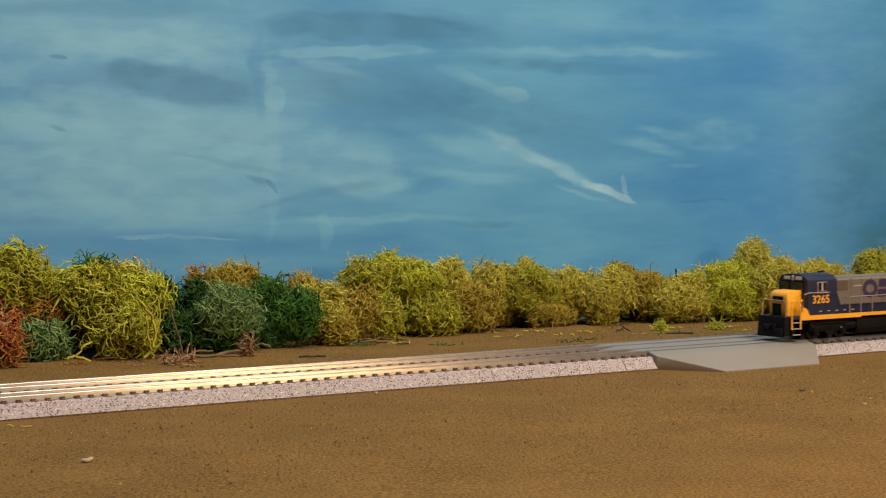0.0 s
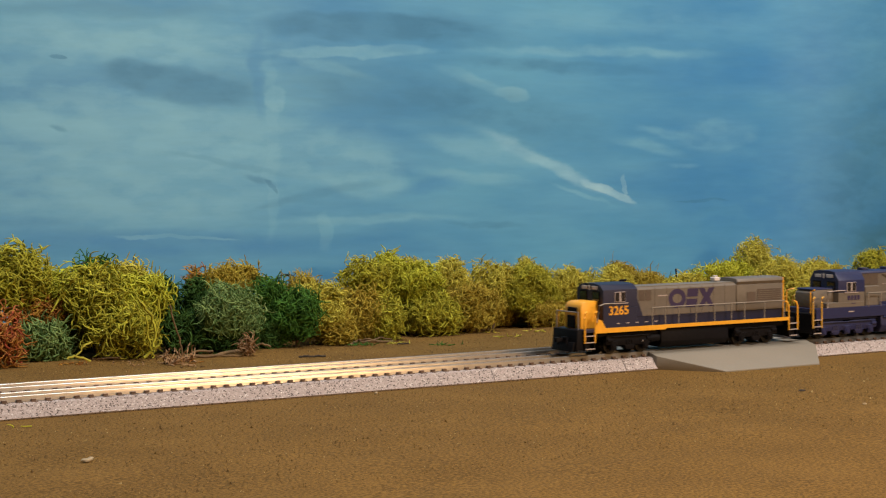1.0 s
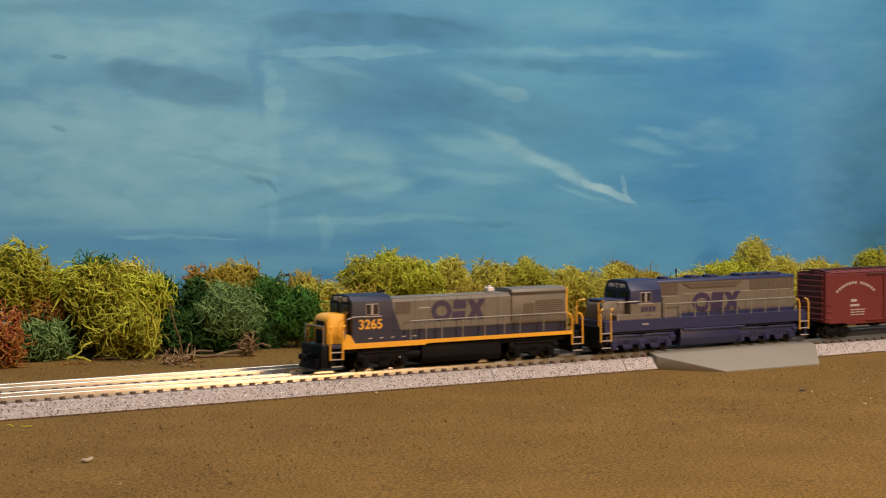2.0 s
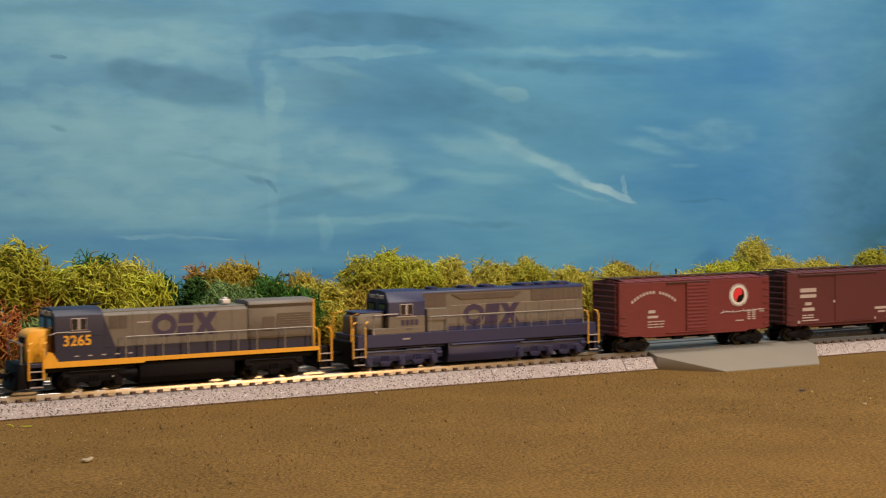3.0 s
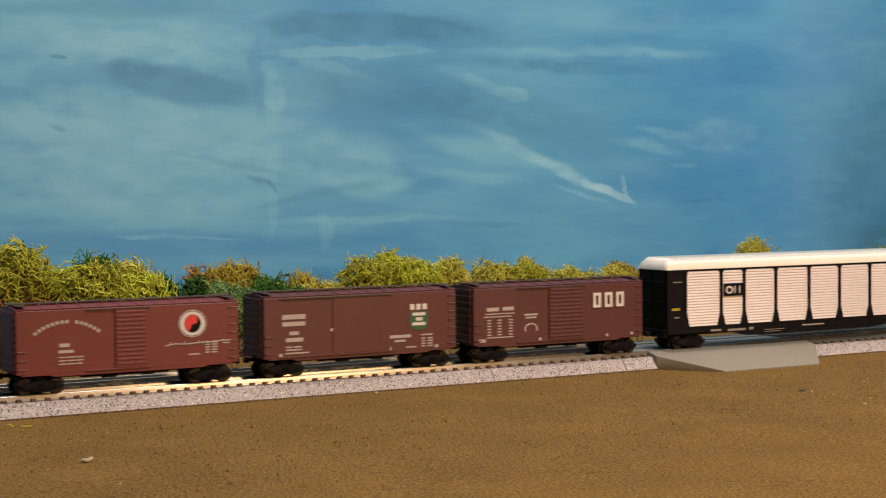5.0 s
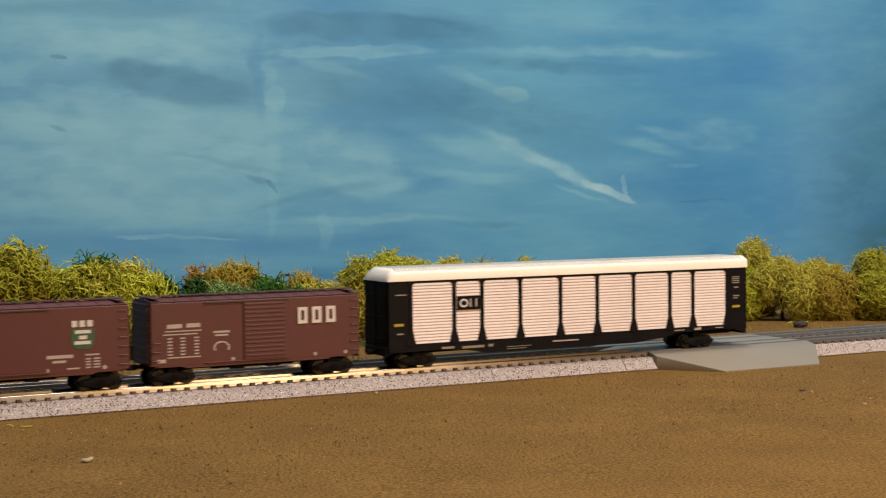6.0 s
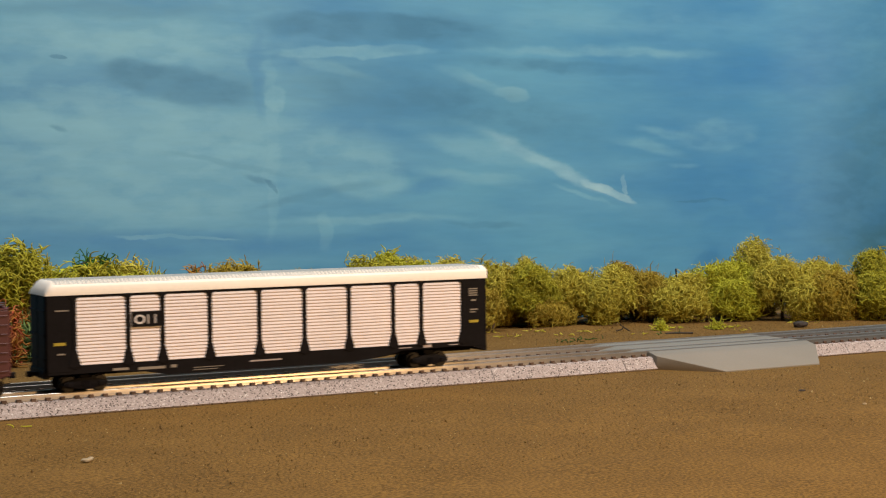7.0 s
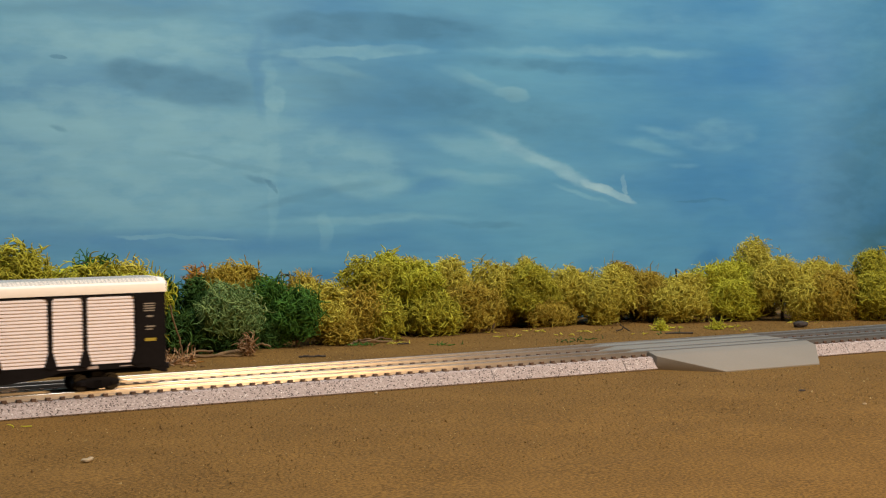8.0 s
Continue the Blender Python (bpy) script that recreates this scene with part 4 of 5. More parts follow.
    for s in (-1, 1):
        handrail(t, s * 9.2, [33.0, 40.5, 48.0, 55.0, 62.5, 70.0, 77.5, 85.0, 92.5, 101.5], 12.0, 17.9)
        add(t, "nose_handrail", PALE, (rod, [(9.6, s * 9.1, 12.2), (9.6, s * 9.1, 19.3), (15.5, s * 9.1, 19.5), (19.5, s * 9.3, 19.5)], 0.25, 6))
    add(t, "front_handrail", YELLOW, (rod, [(1.2, -7.6, 9.0), (1.2, -7.6, 19.6), (4.5, -6.6, 20.2)], 0.3, 6), (rod, [(1.2, 7.6, 9.0), (1.2, 7.6, 19.6), (4.5, 6.6, 20.2)], 0.3, 6))
    bars(t, "running_number", PURPLE, -9.04, [(21.0, 22.4, 15.2, 17.2), (22.9, 24.3, 15.2, 17.2), (24.8, 26.2, 15.2, 17.2), (26.7, 28.1, 15.2, 17.2), (23.0, 25.6, 13.6, 13.9)], "dark bars of a running number")
    bars(t, "sill_print", PALE, -9.2, [(21.5, 24.5, 10.0, 10.5)])
    emblem(t, 49.2, 73.6, 13.8, 21.4, -6.12)
    coupler(t, 1.6, -1)
    coupler(t, 108.4, 1)
    return t, 587.0


def box_car(x0, length, label, paint, ze, door, plug):
    """Forty-foot box car with ribbed ends, peaked roof with running board, doors, ladders and bogies."""
    t = thing("box_car", label, "box car", "train", (x0, 0, FLOOR))
    L, w, zb = length, 9.2, 5.9
    body = add(t, "body", paint, (prism, [(-w, zb), (w, zb), (w, ze - 0.7), (w - 0.5, ze), (-w + 0.5, ze), (-w, ze - 0.7)], "x", 0.5, L - 0.5, 0.12), smooth=8)
    for s in (-1, 1):
        # sill with its drop centre, corner posts and panel seams
        add(body, "side_sill", paint, (prism, [(2, zb - 0.5), (11, zb - 0.5), (13, zb - 1.1), (L - 13, zb - 1.1), (L - 11, zb - 0.5), (L - 2, zb - 0.5), (L - 2, zb + 0.5), (2, zb + 0.5)], "y", s * (w - 0.4) - 0.35, s * (w - 0.4) + 0.35), smooth=0)
        bm = bmesh.new()
        proud = 0.02 if plug else 0.25
        box(bm, door[0], door[1], s * (w + proud) - 0.3, s * (w + proud) + 0.3 - (0.25 if plug else 0.0) * s, zb + 0.6, ze - 1.3, 0.06)
        d = part("door", bm, paint, t, "plain plug door" if plug else "ribbed sliding door")
        if not plug:
            for k in range(13):
                z = zb + 1.5 + k * (ze - zb - 4.0) / 12
                add(d, "rib", paint, (box, door[0] + 0.5, door[1] - 0.5, s * (w + 0.55) - 0.25, s * (w + 0.55) + 0.25, z, z + 0.75, 0.15))
        add(d, "door_track", ROOFBR, (box, door[0] - (door[1] - door[0]) * 0.9, door[1] + 1, s * (w + 0.35) - 0.35, s * (w + 0.35) + 0.35, ze - 1.25, ze - 0.75, 0.05), smooth=0)
        add(d, "door_sill_track", paint, (box, door[0] - (door[1] - door[0]) * 0.9, door[1] + 1, s * (w + 0.3) - 0.3, s * (w + 0.3) + 0.3, zb + 0.1, zb + 0.5, 0.05), smooth=0)
        for xa in (L - 3.6, 0.9):
            for k in range(7):
                z = zb + 1.8 + k * (ze - zb - 4) / 6
                if xa > 5 or k < 3:
                    add(body, "rung", paint, (rod, [(xa, s * (w + 0.1), z), (xa, s * (w + 0.5), z), (xa + 2.6, s * (w + 0.5), z), (xa + 2.6, s * (w + 0.1), z)], 0.16, 5))
    for s, x in ((-1, 0.5), (1, L - 0.5)):
        end = add(t, "end_wall", paint, (box, x - 0.3, x + 0.3, -w + 0.2, w - 0.2, zb, ze - 0.2, 0.1), (prism, [(-w + 0.3, ze - 0.2), (w - 0.3, ze - 0.2), (0, ze + 0.8)], "x", x - 0.3, x + 0.3))
        for k in range(9):
            z = zb + 1.2 + k * (ze - zb - 2.4) / 8
            add(end, "rib", paint, (rod, [(x + s * 0.25, -w + 1.2, z), (x + s * 0.25, w - 1.2, z)], 0.55, 8))
        if s > 0:
            add(end, "brake_wheel", BLACK, (cyl, (x + 1.1, 3.5, ze - 4), "x", 2.0, 0.4, 18))
        for y in (-w + 1.6, w - 1.6):
            add(end, "ladder", paint, (rod, [(x + s * 0.9, y, zb + 1), (x + s * 0.9, y, ze - 1)], 0.18, 5))
    roof = add(t, "roof", paint, (prism, [(-w - 0.1, ze - 0.3), (w + 0.1, ze - 0.3), (w + 0.1, ze), (0, ze + 0.9), (-w - 0.1, ze)], "x", 0.3, L - 0.3, 0.08))
    for k in range(12):
        x = 3.2 + k * (L - 6.4) / 11
        add(roof, "roof_rib", paint, (prism, [(-w, ze - 0.05), (-w, ze + 0.18), (0, ze + 1.05), (w, ze + 0.18), (w, ze - 0.05), (0, ze + 0.8)], "x", x - 0.35, x + 0.35), smooth=0)
    add(roof, "running_board", ROOFBR, (box, -0.6, L + 0.6, -1.9, -0.7, ze + 1.2, ze + 1.5), (box, -0.6, L + 0.6, -0.6, 0.6, ze + 1.2, ze + 1.5), (box, -0.6, L + 0.6, 0.7, 1.9, ze + 1.2, ze + 1.5), smooth=0)
    for x in (2.5, L - 2.5):
        add(roof, "lateral_board", ROOFBR, (box, x - 1.6, x + 1.6, -w + 0.6, w - 0.6, ze + 0.95, ze + 1.2), smooth=0)
    add(t, "underframe", BLACK, (box, 2, L - 2, -2.0, 2.0, 3.6, zb + 0.1, 0.1), (box, 8, L - 8, -7.6, 7.6, 5.0, zb + 0.1, 0.1))
    add(t, "brake_gear", BLACK, (cyl, (L * 0.42, -4.6, 4.2), "x", 1.3, 5.0, 12), (box, L * 0.56, L * 0.62, -6.4, -3.2, 3.2, 5.2, 0.2), (rod, [(L * 0.3, -3.2, 3.6), (L * 0.7, -3.2, 3.6)], 0.3, 6))
    truck(t, 9.3, 2, 10.6, 5.2, BLACK)
    truck(t, L - 9.3, 2, 10.6, 5.2, BLACK)
    for x in (1.6, L - 1.6):
        for s in (-1, 1):
            add(body, "stirrup", BLACK, (rod, [(x - 1.1, s * w, zb), (x - 1.1, s * w, 3.6), (x + 1.1, s * w, 3.6), (x + 1.1, s * w, zb)], 0.2, 5))
    coupler(t, 0.8, -1)
    coupler(t, L - 0.8, 1)
    return t


def print_first(t):
    """White markings of the brighter car: arched row of blocks, a roundel, small print."""
    y = -9.3
    arc = bmesh.new()
    for k in range(15):
        if k == 8:
            continue
        a = radians(128 - 76 * k / 14)
        cx, cz = 17.3 + 17.2 * math.cos(a), 6.2 + 16.6 * math.sin(a)
        u, v = Vector((math.cos(a - math.pi / 2), 0, math.sin(a - math.pi / 2))), Vector((math.cos(a), 0, math.sin(a)))
        q = [Vector((cx, y - 0.06, cz)) + i * u * 0.55 + j * v * 0.55 for i, j in ((-1, -1), (1, -1), (1, 1), (-1, 1))]
        arc.faces.new([arc.verts.new(p) for p in q])
    part("arched_marking", arc, PALE, t, "arched row of pale blocks", 0)
    rd = add(t, "roundel", WHITE, (disc, 61.0, 20.0, 5.0, 4.7, y - 0.06), label="white roundel with a red and black centre")
    add(rd, "roundel_rim", BLACK, (ring, 61.0, 20.0, 4.75, 4.45, 0.25, 0.25, y - 0.14), (ring, 61.0, 20.0, 3.0, 3.1, 0.25, 0.25, y - 0.14))
    add(rd, "roundel_black", BLACK, (disc, 61.0, 20.0, 2.8, 2.9, y - 0.14), label="black half")
    bm = bmesh.new()
    disc(bm, 61.0, 20.0, 2.8, 2.9, y - 0.2, 24, 60, 240)
    disc(bm, 61.6, 21.2, 1.2, 1.4, y - 0.2, 20)
    part("roundel_red", bm, REDP, rd, "red half", 0)
    rng = random.Random(5)
    rows = [(14.6, 18.0, 14.4, 15.6), (14.2, 19.4, 12.4, 13.4)] + [(14.3 + 2.9 * i, 16.5 + 2.9 * i + rng.random() * 0.5, z, z + 0.4) for i in range(3) for z in (8.6, 9.7, 10.8)]
    rows += [(65.6, 67.2, 9.6 + 0.9 * k, 10.1 + 0.9 * k) for k in range(5)] + [(68.0, 70.0, 9.6 + 0.9 * k, 10.1 + 0.9 * k) for k in range(5)] + [(72.0, 75.0, 13.4, 13.8), (72.0, 74.6, 12.6, 13.0), (59.5, 63.5, 9.2, 9.7)]
    bars(t, "small_print", PALE, y, rows, "pale unreadable small print")
    bm = bmesh.new()
    rod(bm, [(51.0, y - 0.1, 12.7), (54, y - 0.1, 13.3), (59, y - 0.1, 13.0), (64, y - 0.1, 13.4), (69, y - 0.1, 13.2), (72.5, y - 0.1, 13.9)], 0.16, 4)
    for k in range(11):
        rod(bm, [(52.6 + 1.7 * k, y - 0.1, 12.8), (53.1 + 1.7 * k, y - 0.1, 14.1 if k % 3 == 0 else 13.6)], 0.2, 4)
    part("script_marking", bm, PALE, t, "white flowing script stroke")


def print_second(t):
    y = -9.3
    rows = [(7.3, 16.3, 19.6, 21.3), (7.3, 16.2, 17.2, 18.7), (10.0, 13.6, 14.0, 15.3), (8.6, 15.3, 11.6, 13.0), (8.4, 14.8, 8.5, 9.0), (8.4, 17.6, 7.3, 7.8), (8.5, 11, 9.5, 10), (11.6, 14.8, 9.5, 10),
            (26, 30.4, 14.6, 15.6), (36.6, 42.6, 13.9, 15.2), (49.5, 58.8, 10.7, 11.8), (52, 56.4, 9.2, 10.0), (56.8, 61, 6.9, 7.4), (63.0, 67.8, 11.2, 11.7)]
    rows += [(63.2, 64.8, 7.0 + 0.95 * k, 7.5 + 0.95 * k) for k in range(4)] + [(65.8, 68.0, 7.0 + 0.95 * k, 7.5 + 0.95 * k) for k in range(4)]
    bars(t, "small_print", PALE, y, rows, "pale unreadable small print")
    bars(t, "initials", WHITE, y, [(58.6, 60.4, 20.8, 22.9), (61.2, 63.0, 20.8, 22.9), (63.8, 65.6, 20.8, 22.9)], "three white blocks")
    sh = add(t, "shield", GREENP, (prism, [(58.3, 15.0), (60.4, 13.4), (64.6, 13.4), (66.0, 15.0), (66.2, 20.2), (58.4, 20.2)], "y", y - 0.1, y + 0.05), label="green shield with white bars")
    bars(sh, "shield_print", WHITE, y - 0.08, [(59.6, 64.9, 18.6, 19.7), (61.0, 63.6, 16.7, 17.9), (59.4, 64.9, 15.0, 16.1)], "white bars")
    for x, z in ((6.6, 7.0), (30.5, 6.9), (50.0, 6.9), (69.6, 7.0)):
        add(t, "jacking_spot", PALE, (disc, x, z, 0.75, 0.7, y - 0.04, 12), label="pale round spot")


def print_third(t):
    y = -9.3
    rows = [(6.0, 11.4, 18.6, 20.0), (13.0, 18.0, 18.7, 20.1), (5.4, 18.4, 17.4, 17.8), (4.6, 17.0, 16.3, 16.7)]
    rows += [(6.2 + d, 7.9 + d, 9.4 + 1.1 * k, 9.9 + 1.1 * k) for d in (0, 4.6, 9.6) for k in range(6)] + [(6, 18, 8.4, 8.8), (2.4, 5.4, 7.0, 8.2)]
    rows += [(22.8, 28.8, 16.3, 17.0), (23.4, 28.2, 15.2, 15.8), (34.0, 41.5, 16.8, 17.2), (35.0, 40.5, 15.6, 16.0)]
    bars(t, "small_print", PALE, y, rows, "pale unreadable small print")
    bm = bmesh.new()
    ring(bm, 25.8, 11.2, 3.0, 2.2, 0.6, 0.5, y - 0.1, 20, -30, 210)
    part("ring_marking", bm, PALE, t, "pale arched marking")
    bm = bmesh.new()
    for k in range(3):
        a = 54.6 + 5.5 * k
        box(bm, a, a + 1.2, y - 0.45, y - 0.2, 18.0, 23.8)
        box(bm, a + 2.5, a + 3.7, y - 0.45, y - 0.2, 18.0, 23.8)
        box(bm, a + 1.2, a + 2.5, y - 0.45, y - 0.2, 22.7, 23.8)
        box(bm, a + 1.2, a + 2.5, y - 0.45, y - 0.2, 18.0, 19.1)
    part("block_marking", bm, WHITE, t, "three bold white block shapes", 0)
    for x, z in ((30.0, 7.0), (38.2, 7.0), (46.4, 7.2), (61.4, 6.9), (73.4, 7.0)):
        add(t, "jacking_spot", PALE, (disc, x, z, 0.65, 0.6, y - 0.04, 12), label="pale round spot")


def auto_rack():
    """Long enclosed car carrier: black frame and posts, white louvred side screens, pale roof."""
    t = thing("auto_rack", "long black model car carrier with white louvred side screens and roof", "freight car", "train", (968.7, 0, FLOOR))
    L, w = 168.7, 9.5
    add(t, "deck", BLACK, (box, 1.0, L - 1.0, -w + 0.7, w - 0.7, 6.6, 31.6, 0.1))
    for s in (-1, 1):
        sill = [(0.6, 5.2), (22, 5.4), (34, 4.6), (42, 3.1), (112, 3.1), (126, 4.4), (132, 6.0), (L - 8, 6.4), (L - 0.6, 4.2), (L - 0.6, 8.0), (0.6, 8.0)]
        add(t, "side_sill", BLACK, (prism, sill, "y", s * (w - 0.35) - 0.4, s * (w - 0.35) + 0.4), smooth=0)
        add(t, "top_rail", BLACK, (box, 0.6, L - 0.6, s * (w - 0.3) - 0.35, s * (w - 0.3) + 0.35, 30.6, 31.7, 0.1))
        edges = [9.6, 28.1, 40.2, 57.3, 75.7, 93.0, 110.6, 128.6, 140.3, 158.0]
        for a, b in ((0.4, edges[0]), (edges[-1], L - 0.4)):
            pn = add(t, "end_panel", BLACK, (box, a, b, s * (w - 0.2) - 0.35, s * (w - 0.2) + 0.35, 6.0, 31.4, 0.15))
            if s < 0:
                lab = [((a + b) / 2 - 2.3, (a + b) / 2 + 1.6, 14.9, 15.9)]
                bars(pn, "yellow_label", PLATE_Y, -w - 0.13, lab, "yellow label")
                if a > 50:
                    bars(pn, "small_print", STEEL, -w - 0.13, [(a + 2.6, a + 6.4, 25.0 + 0.8 * k, 25.4 + 0.8 * k) for k in range(4)] + [(a + 3.6, a + 5.8, 23.0, 23.6), (a + 3.2, a + 6.4, 19.6, 20.1), (a + 3.2, a + 5.6, 18.7, 19.1)], "grey unreadable print")
                else:
                    bars(pn, "small_print", STEEL, -w - 0.13, [(a + 2.8, a + 7.4, 26.2, 26.6), (a + 3.4, a + 6.0, 11.8, 12.3)], "grey unreadable print")
        for x in edges:
            post = add(t, "post", BLACK, (box, x - 0.75, x + 0.75, s * (w + 0.05) - 0.35, s * (w + 0.05) + 0.35, 7.0, 31.2, 0.1))
            add(post, "bracket", BLACK, (prism, [(x - 2.0, 31.3), (x - 0.5, 29.6), (x + 0.5, 29.6), (x + 2.0, 31.3)], "y", s * (w + 0.2) - 0.25, s * (w + 0.2) + 0.25), (prism, [(x - 2.2, 7.6), (x - 0.6, 13.5), (x + 0.6, 13.5), (x + 2.2, 7.6)], "y", s * (w + 0.18) - 0.24, s * (w + 0.18) + 0.24), smooth=0)
        for a, b in zip(edges, edges[1:]):
            # louvred sheet: slats that lean out over fine grooves
            prof = []
            n = 20
            pitch = 22.6 / n
            for k in range(n):
                z = 8.0 + k * pitch
                prof += [(0.0, z), (0.46, z + 0.14), (0.42, z + 0.4), (0.2, z + pitch - 0.22), (0.0, z + pitch - 0.16)]
            out = [(s * (w - 0.38 + d), z) for d, z in prof] + [(s * (w - 0.75), 30.6), (s * (w - 0.75), 8.0)]
            add(t, "screen_panel", SCREEN, (prism, out, "x", a + 0.6, b - 0.6), label="white louvred screen", smooth=0)
    lg = add(t, "logo_plate", BLACK, (box, 29.4, 39.4, -w - 0.6, -w - 0.1, 19.9, 25.0), label="black plate with white shapes", smooth=0)
    bm = bmesh.new()
    ring(bm, 32.0, 22.4, 1.9, 1.6, 0.7, 0.65, -w - 0.68, 24)
    rod(bm, [(34.9, -w - 0.55, 20.9), (34.9, -w - 0.55, 23.9)], 0.4, 4)
    rod(bm, [(37.4, -w - 0.55, 20.9), (37.4, -w - 0.55, 23.9)], 0.4, 4)
    part("logo_shape", bm, WHITE, lg, "white curved shape")
    bars(t, "sill_print", STEEL, -w - 0.06, [(22.6, 28.0, 5.6, 6.4), (31.5, 41, 5.3, 6.2), (43, 45, 5.4, 6.4), (51, 62, 4.8, 5.0), (51, 60, 4.0, 4.2)], "grey unreadable sill print")
    bars(t, "sill_plate", PALE, -w - 0.06, [(72.0, 84.0, 5.6, 6.1), (141, 144.5, 6.6, 7.6), (131, 136, 6.8, 7.1), (152, 156, 6.9, 7.2)], "pale plates on the sill")
    # roof with rounded cream sides, sloping ends and a grey corrugated top
    side = [(-w - 0.3, 31.4), (w + 0.3, 31.4), (w + 0.3, 34.0), (w - 0.1, 34.9), (w - 2.6, 36.2), (-w + 2.6, 36.2), (-w + 0.1, 34.9), (-w - 0.3, 34.0)]
    bm = bmesh.new()
    cols = []
    for x, k in ((0.0, 0.0), (0.5, 0.35), (1.6, 0.75), (3.2, 1.0), (L - 1.2, 1.0), (L - 0.3, 0.9), (L, 0.6)):
        cols.append([bm.verts.new((x, y * (0.97 + 0.03 * k), 31.4 + (z - 31.4) * k if x < 4 else 31.4 + (z - 31.4) * (0.85 + 0.15 * k))) for y, z in side])
    for u, v in zip(cols, cols[1:]):
        for k in range(8):
            j = (k + 1) % 8
            bm.faces.new((u[k], v[k], v[j], u[j]))
    bm.faces.new(cols[0])
    bm.faces.new(cols[-1][::-1])
    bmesh.ops.remove_doubles(bm, verts=bm.verts[:], dist=0.001)
    bmesh.ops.recalc_face_normals(bm, faces=bm.faces[:])
    roof = part("roof", bm, CREAM, t, "cream white roof edge", 40)
    # one sheet with 110 cross ribs
    top = bmesh.new()
    across = [(-w + 0.25, 34.9), (-w + 2.6, 36.15), (w - 2.6, 36.15), (w - 0.25, 34.9)]
    rows = []
    for k in range(110):
        x = 4.0 + k * (L - 7.0) / 109
        for dx, up in ((-0.55, 0.05), (-0.4, 0.17), (0.4, 0.17), (0.55, 0.05)):
            rows.append([top.verts.new((x + dx, y, z + up)) for y, z in across])
    for u, v in zip(rows, rows[1:]):
        for k in range(3):
            top.faces.new((u[k], v[k], v[k + 1], u[k + 1]))
    bmesh.ops.recalc_face_normals(top, faces=top.faces[:])
    part("roof_sheet", top, ROOFG, roof, "grey corrugated roof sheet", 0)
    for s, x in ((-1, 0.6), (1, L - 0.6)):
        for y in (-4.4, 4.4):
            d = add(t, "end_door", BLACK, (box, x - 0.5, x + 0.5, y - 4.2, y + 4.2, 7.0, 31.2, 0.3))
            for k in range(3):
                add(d, "hinge", BLACK, (box, x + s * 0.5 - 0.35, x + s * 0.5 + 0.35, y - 4.0, y + 4.0, 10 + 8 * k, 10.7 + 8 * k, 0.1))
        add(t, "buffer_beam", BLACK, (box, x - 1.0, x + 1.0, -8.6, 8.6, 4.0, 7.2, 0.2))
    add(t, "center_sill", BLACK, (box, 3, L - 3, -2.2, 2.2, 3.8, 6.7, 0.1))
    truck(t, 14.0, 2, 10.8, 5.0, BLACK)
    truck(t, L - 23.5, 2, 10.8, 5.0, BLACK)
    coupler(t, 0.6, -1)
    coupler(t, L - 0.6, 1)
    return t, 968.7


CARS = [yellow_locomotive(), blue_locomotive()]
for x0, ln, text, paint, ze, door, plug, marks in (
        (705.5, 77.9, "bright oxide red model box car with a white roundel", OXIDE_A, 27.3, (33.6, 44.6), False, print_first),
        (792.7, 78.3, "plain brown model box car with a green shield", OXIDE_B, 27.9, (27.0, 50.0), True, print_second),
        (878.2, 79.1, "dark brown model box car with three bold white shapes", OXIDE_C, 27.9, (34.0, 50.0), False, print_third)):
    car = box_car(x0, ln, text, paint, ze, door, plug)
    marks(car)
    CARS.append((car, x0))
CARS.append(auto_rack())


# ---- litter on the ground ----
BARK = surface("dry_stalk_brown", (0.14, 0.085, 0.036), 0.85, vary=0.25, fine=900, coarse=120, bump=0.15)
DARKBARK = surface("dark_twig_brown", (0.02, 0.014, 0.010), 0.8, vary=0.25, fine=900, coarse=120)
STONE = surface("dark_stone_chip", (0.03, 0.022, 0.018), 0.85, vary=0.3, fine=900, coarse=120, bump=0.3)
CHIP = surface("pale_chip", (0.34, 0.27, 0.17), 0.8, vary=0.1)


def twig(label, material, pts, r, forks=()):
    """A crooked stalk that lies on the ground, with shorter side shoots."""
    x0, y0 = pts[0][0], pts[0][1]
    t = thing("fallen_twig", label, "twig", "", (x0, y0, 0))
    rng = random.Random(int(x0 * 7 + y0))

    def run(bm, line, r):
        fine = []
        for a, b in zip(line, line[1:]):
            for k in range(4):
                u = k / 4
                fine.append([a[i] + (b[i] - a[i]) * u + rng.uniform(-0.35, 0.35) for i in range(3)])
        fine.append(list(line[-1]))
        rod(bm, [(p[0] - x0, p[1] - y0, max(p[2], r * 0.8)) for p in fine], r, 7)
    bm = bmesh.new()
    run(bm, pts, r)
    part("stalk", bm, material, t)
    for f in forks:
        bm = bmesh.new()
        run(bm, f, r * 0.65)
        part("shoot", bm, material, t)
    return t


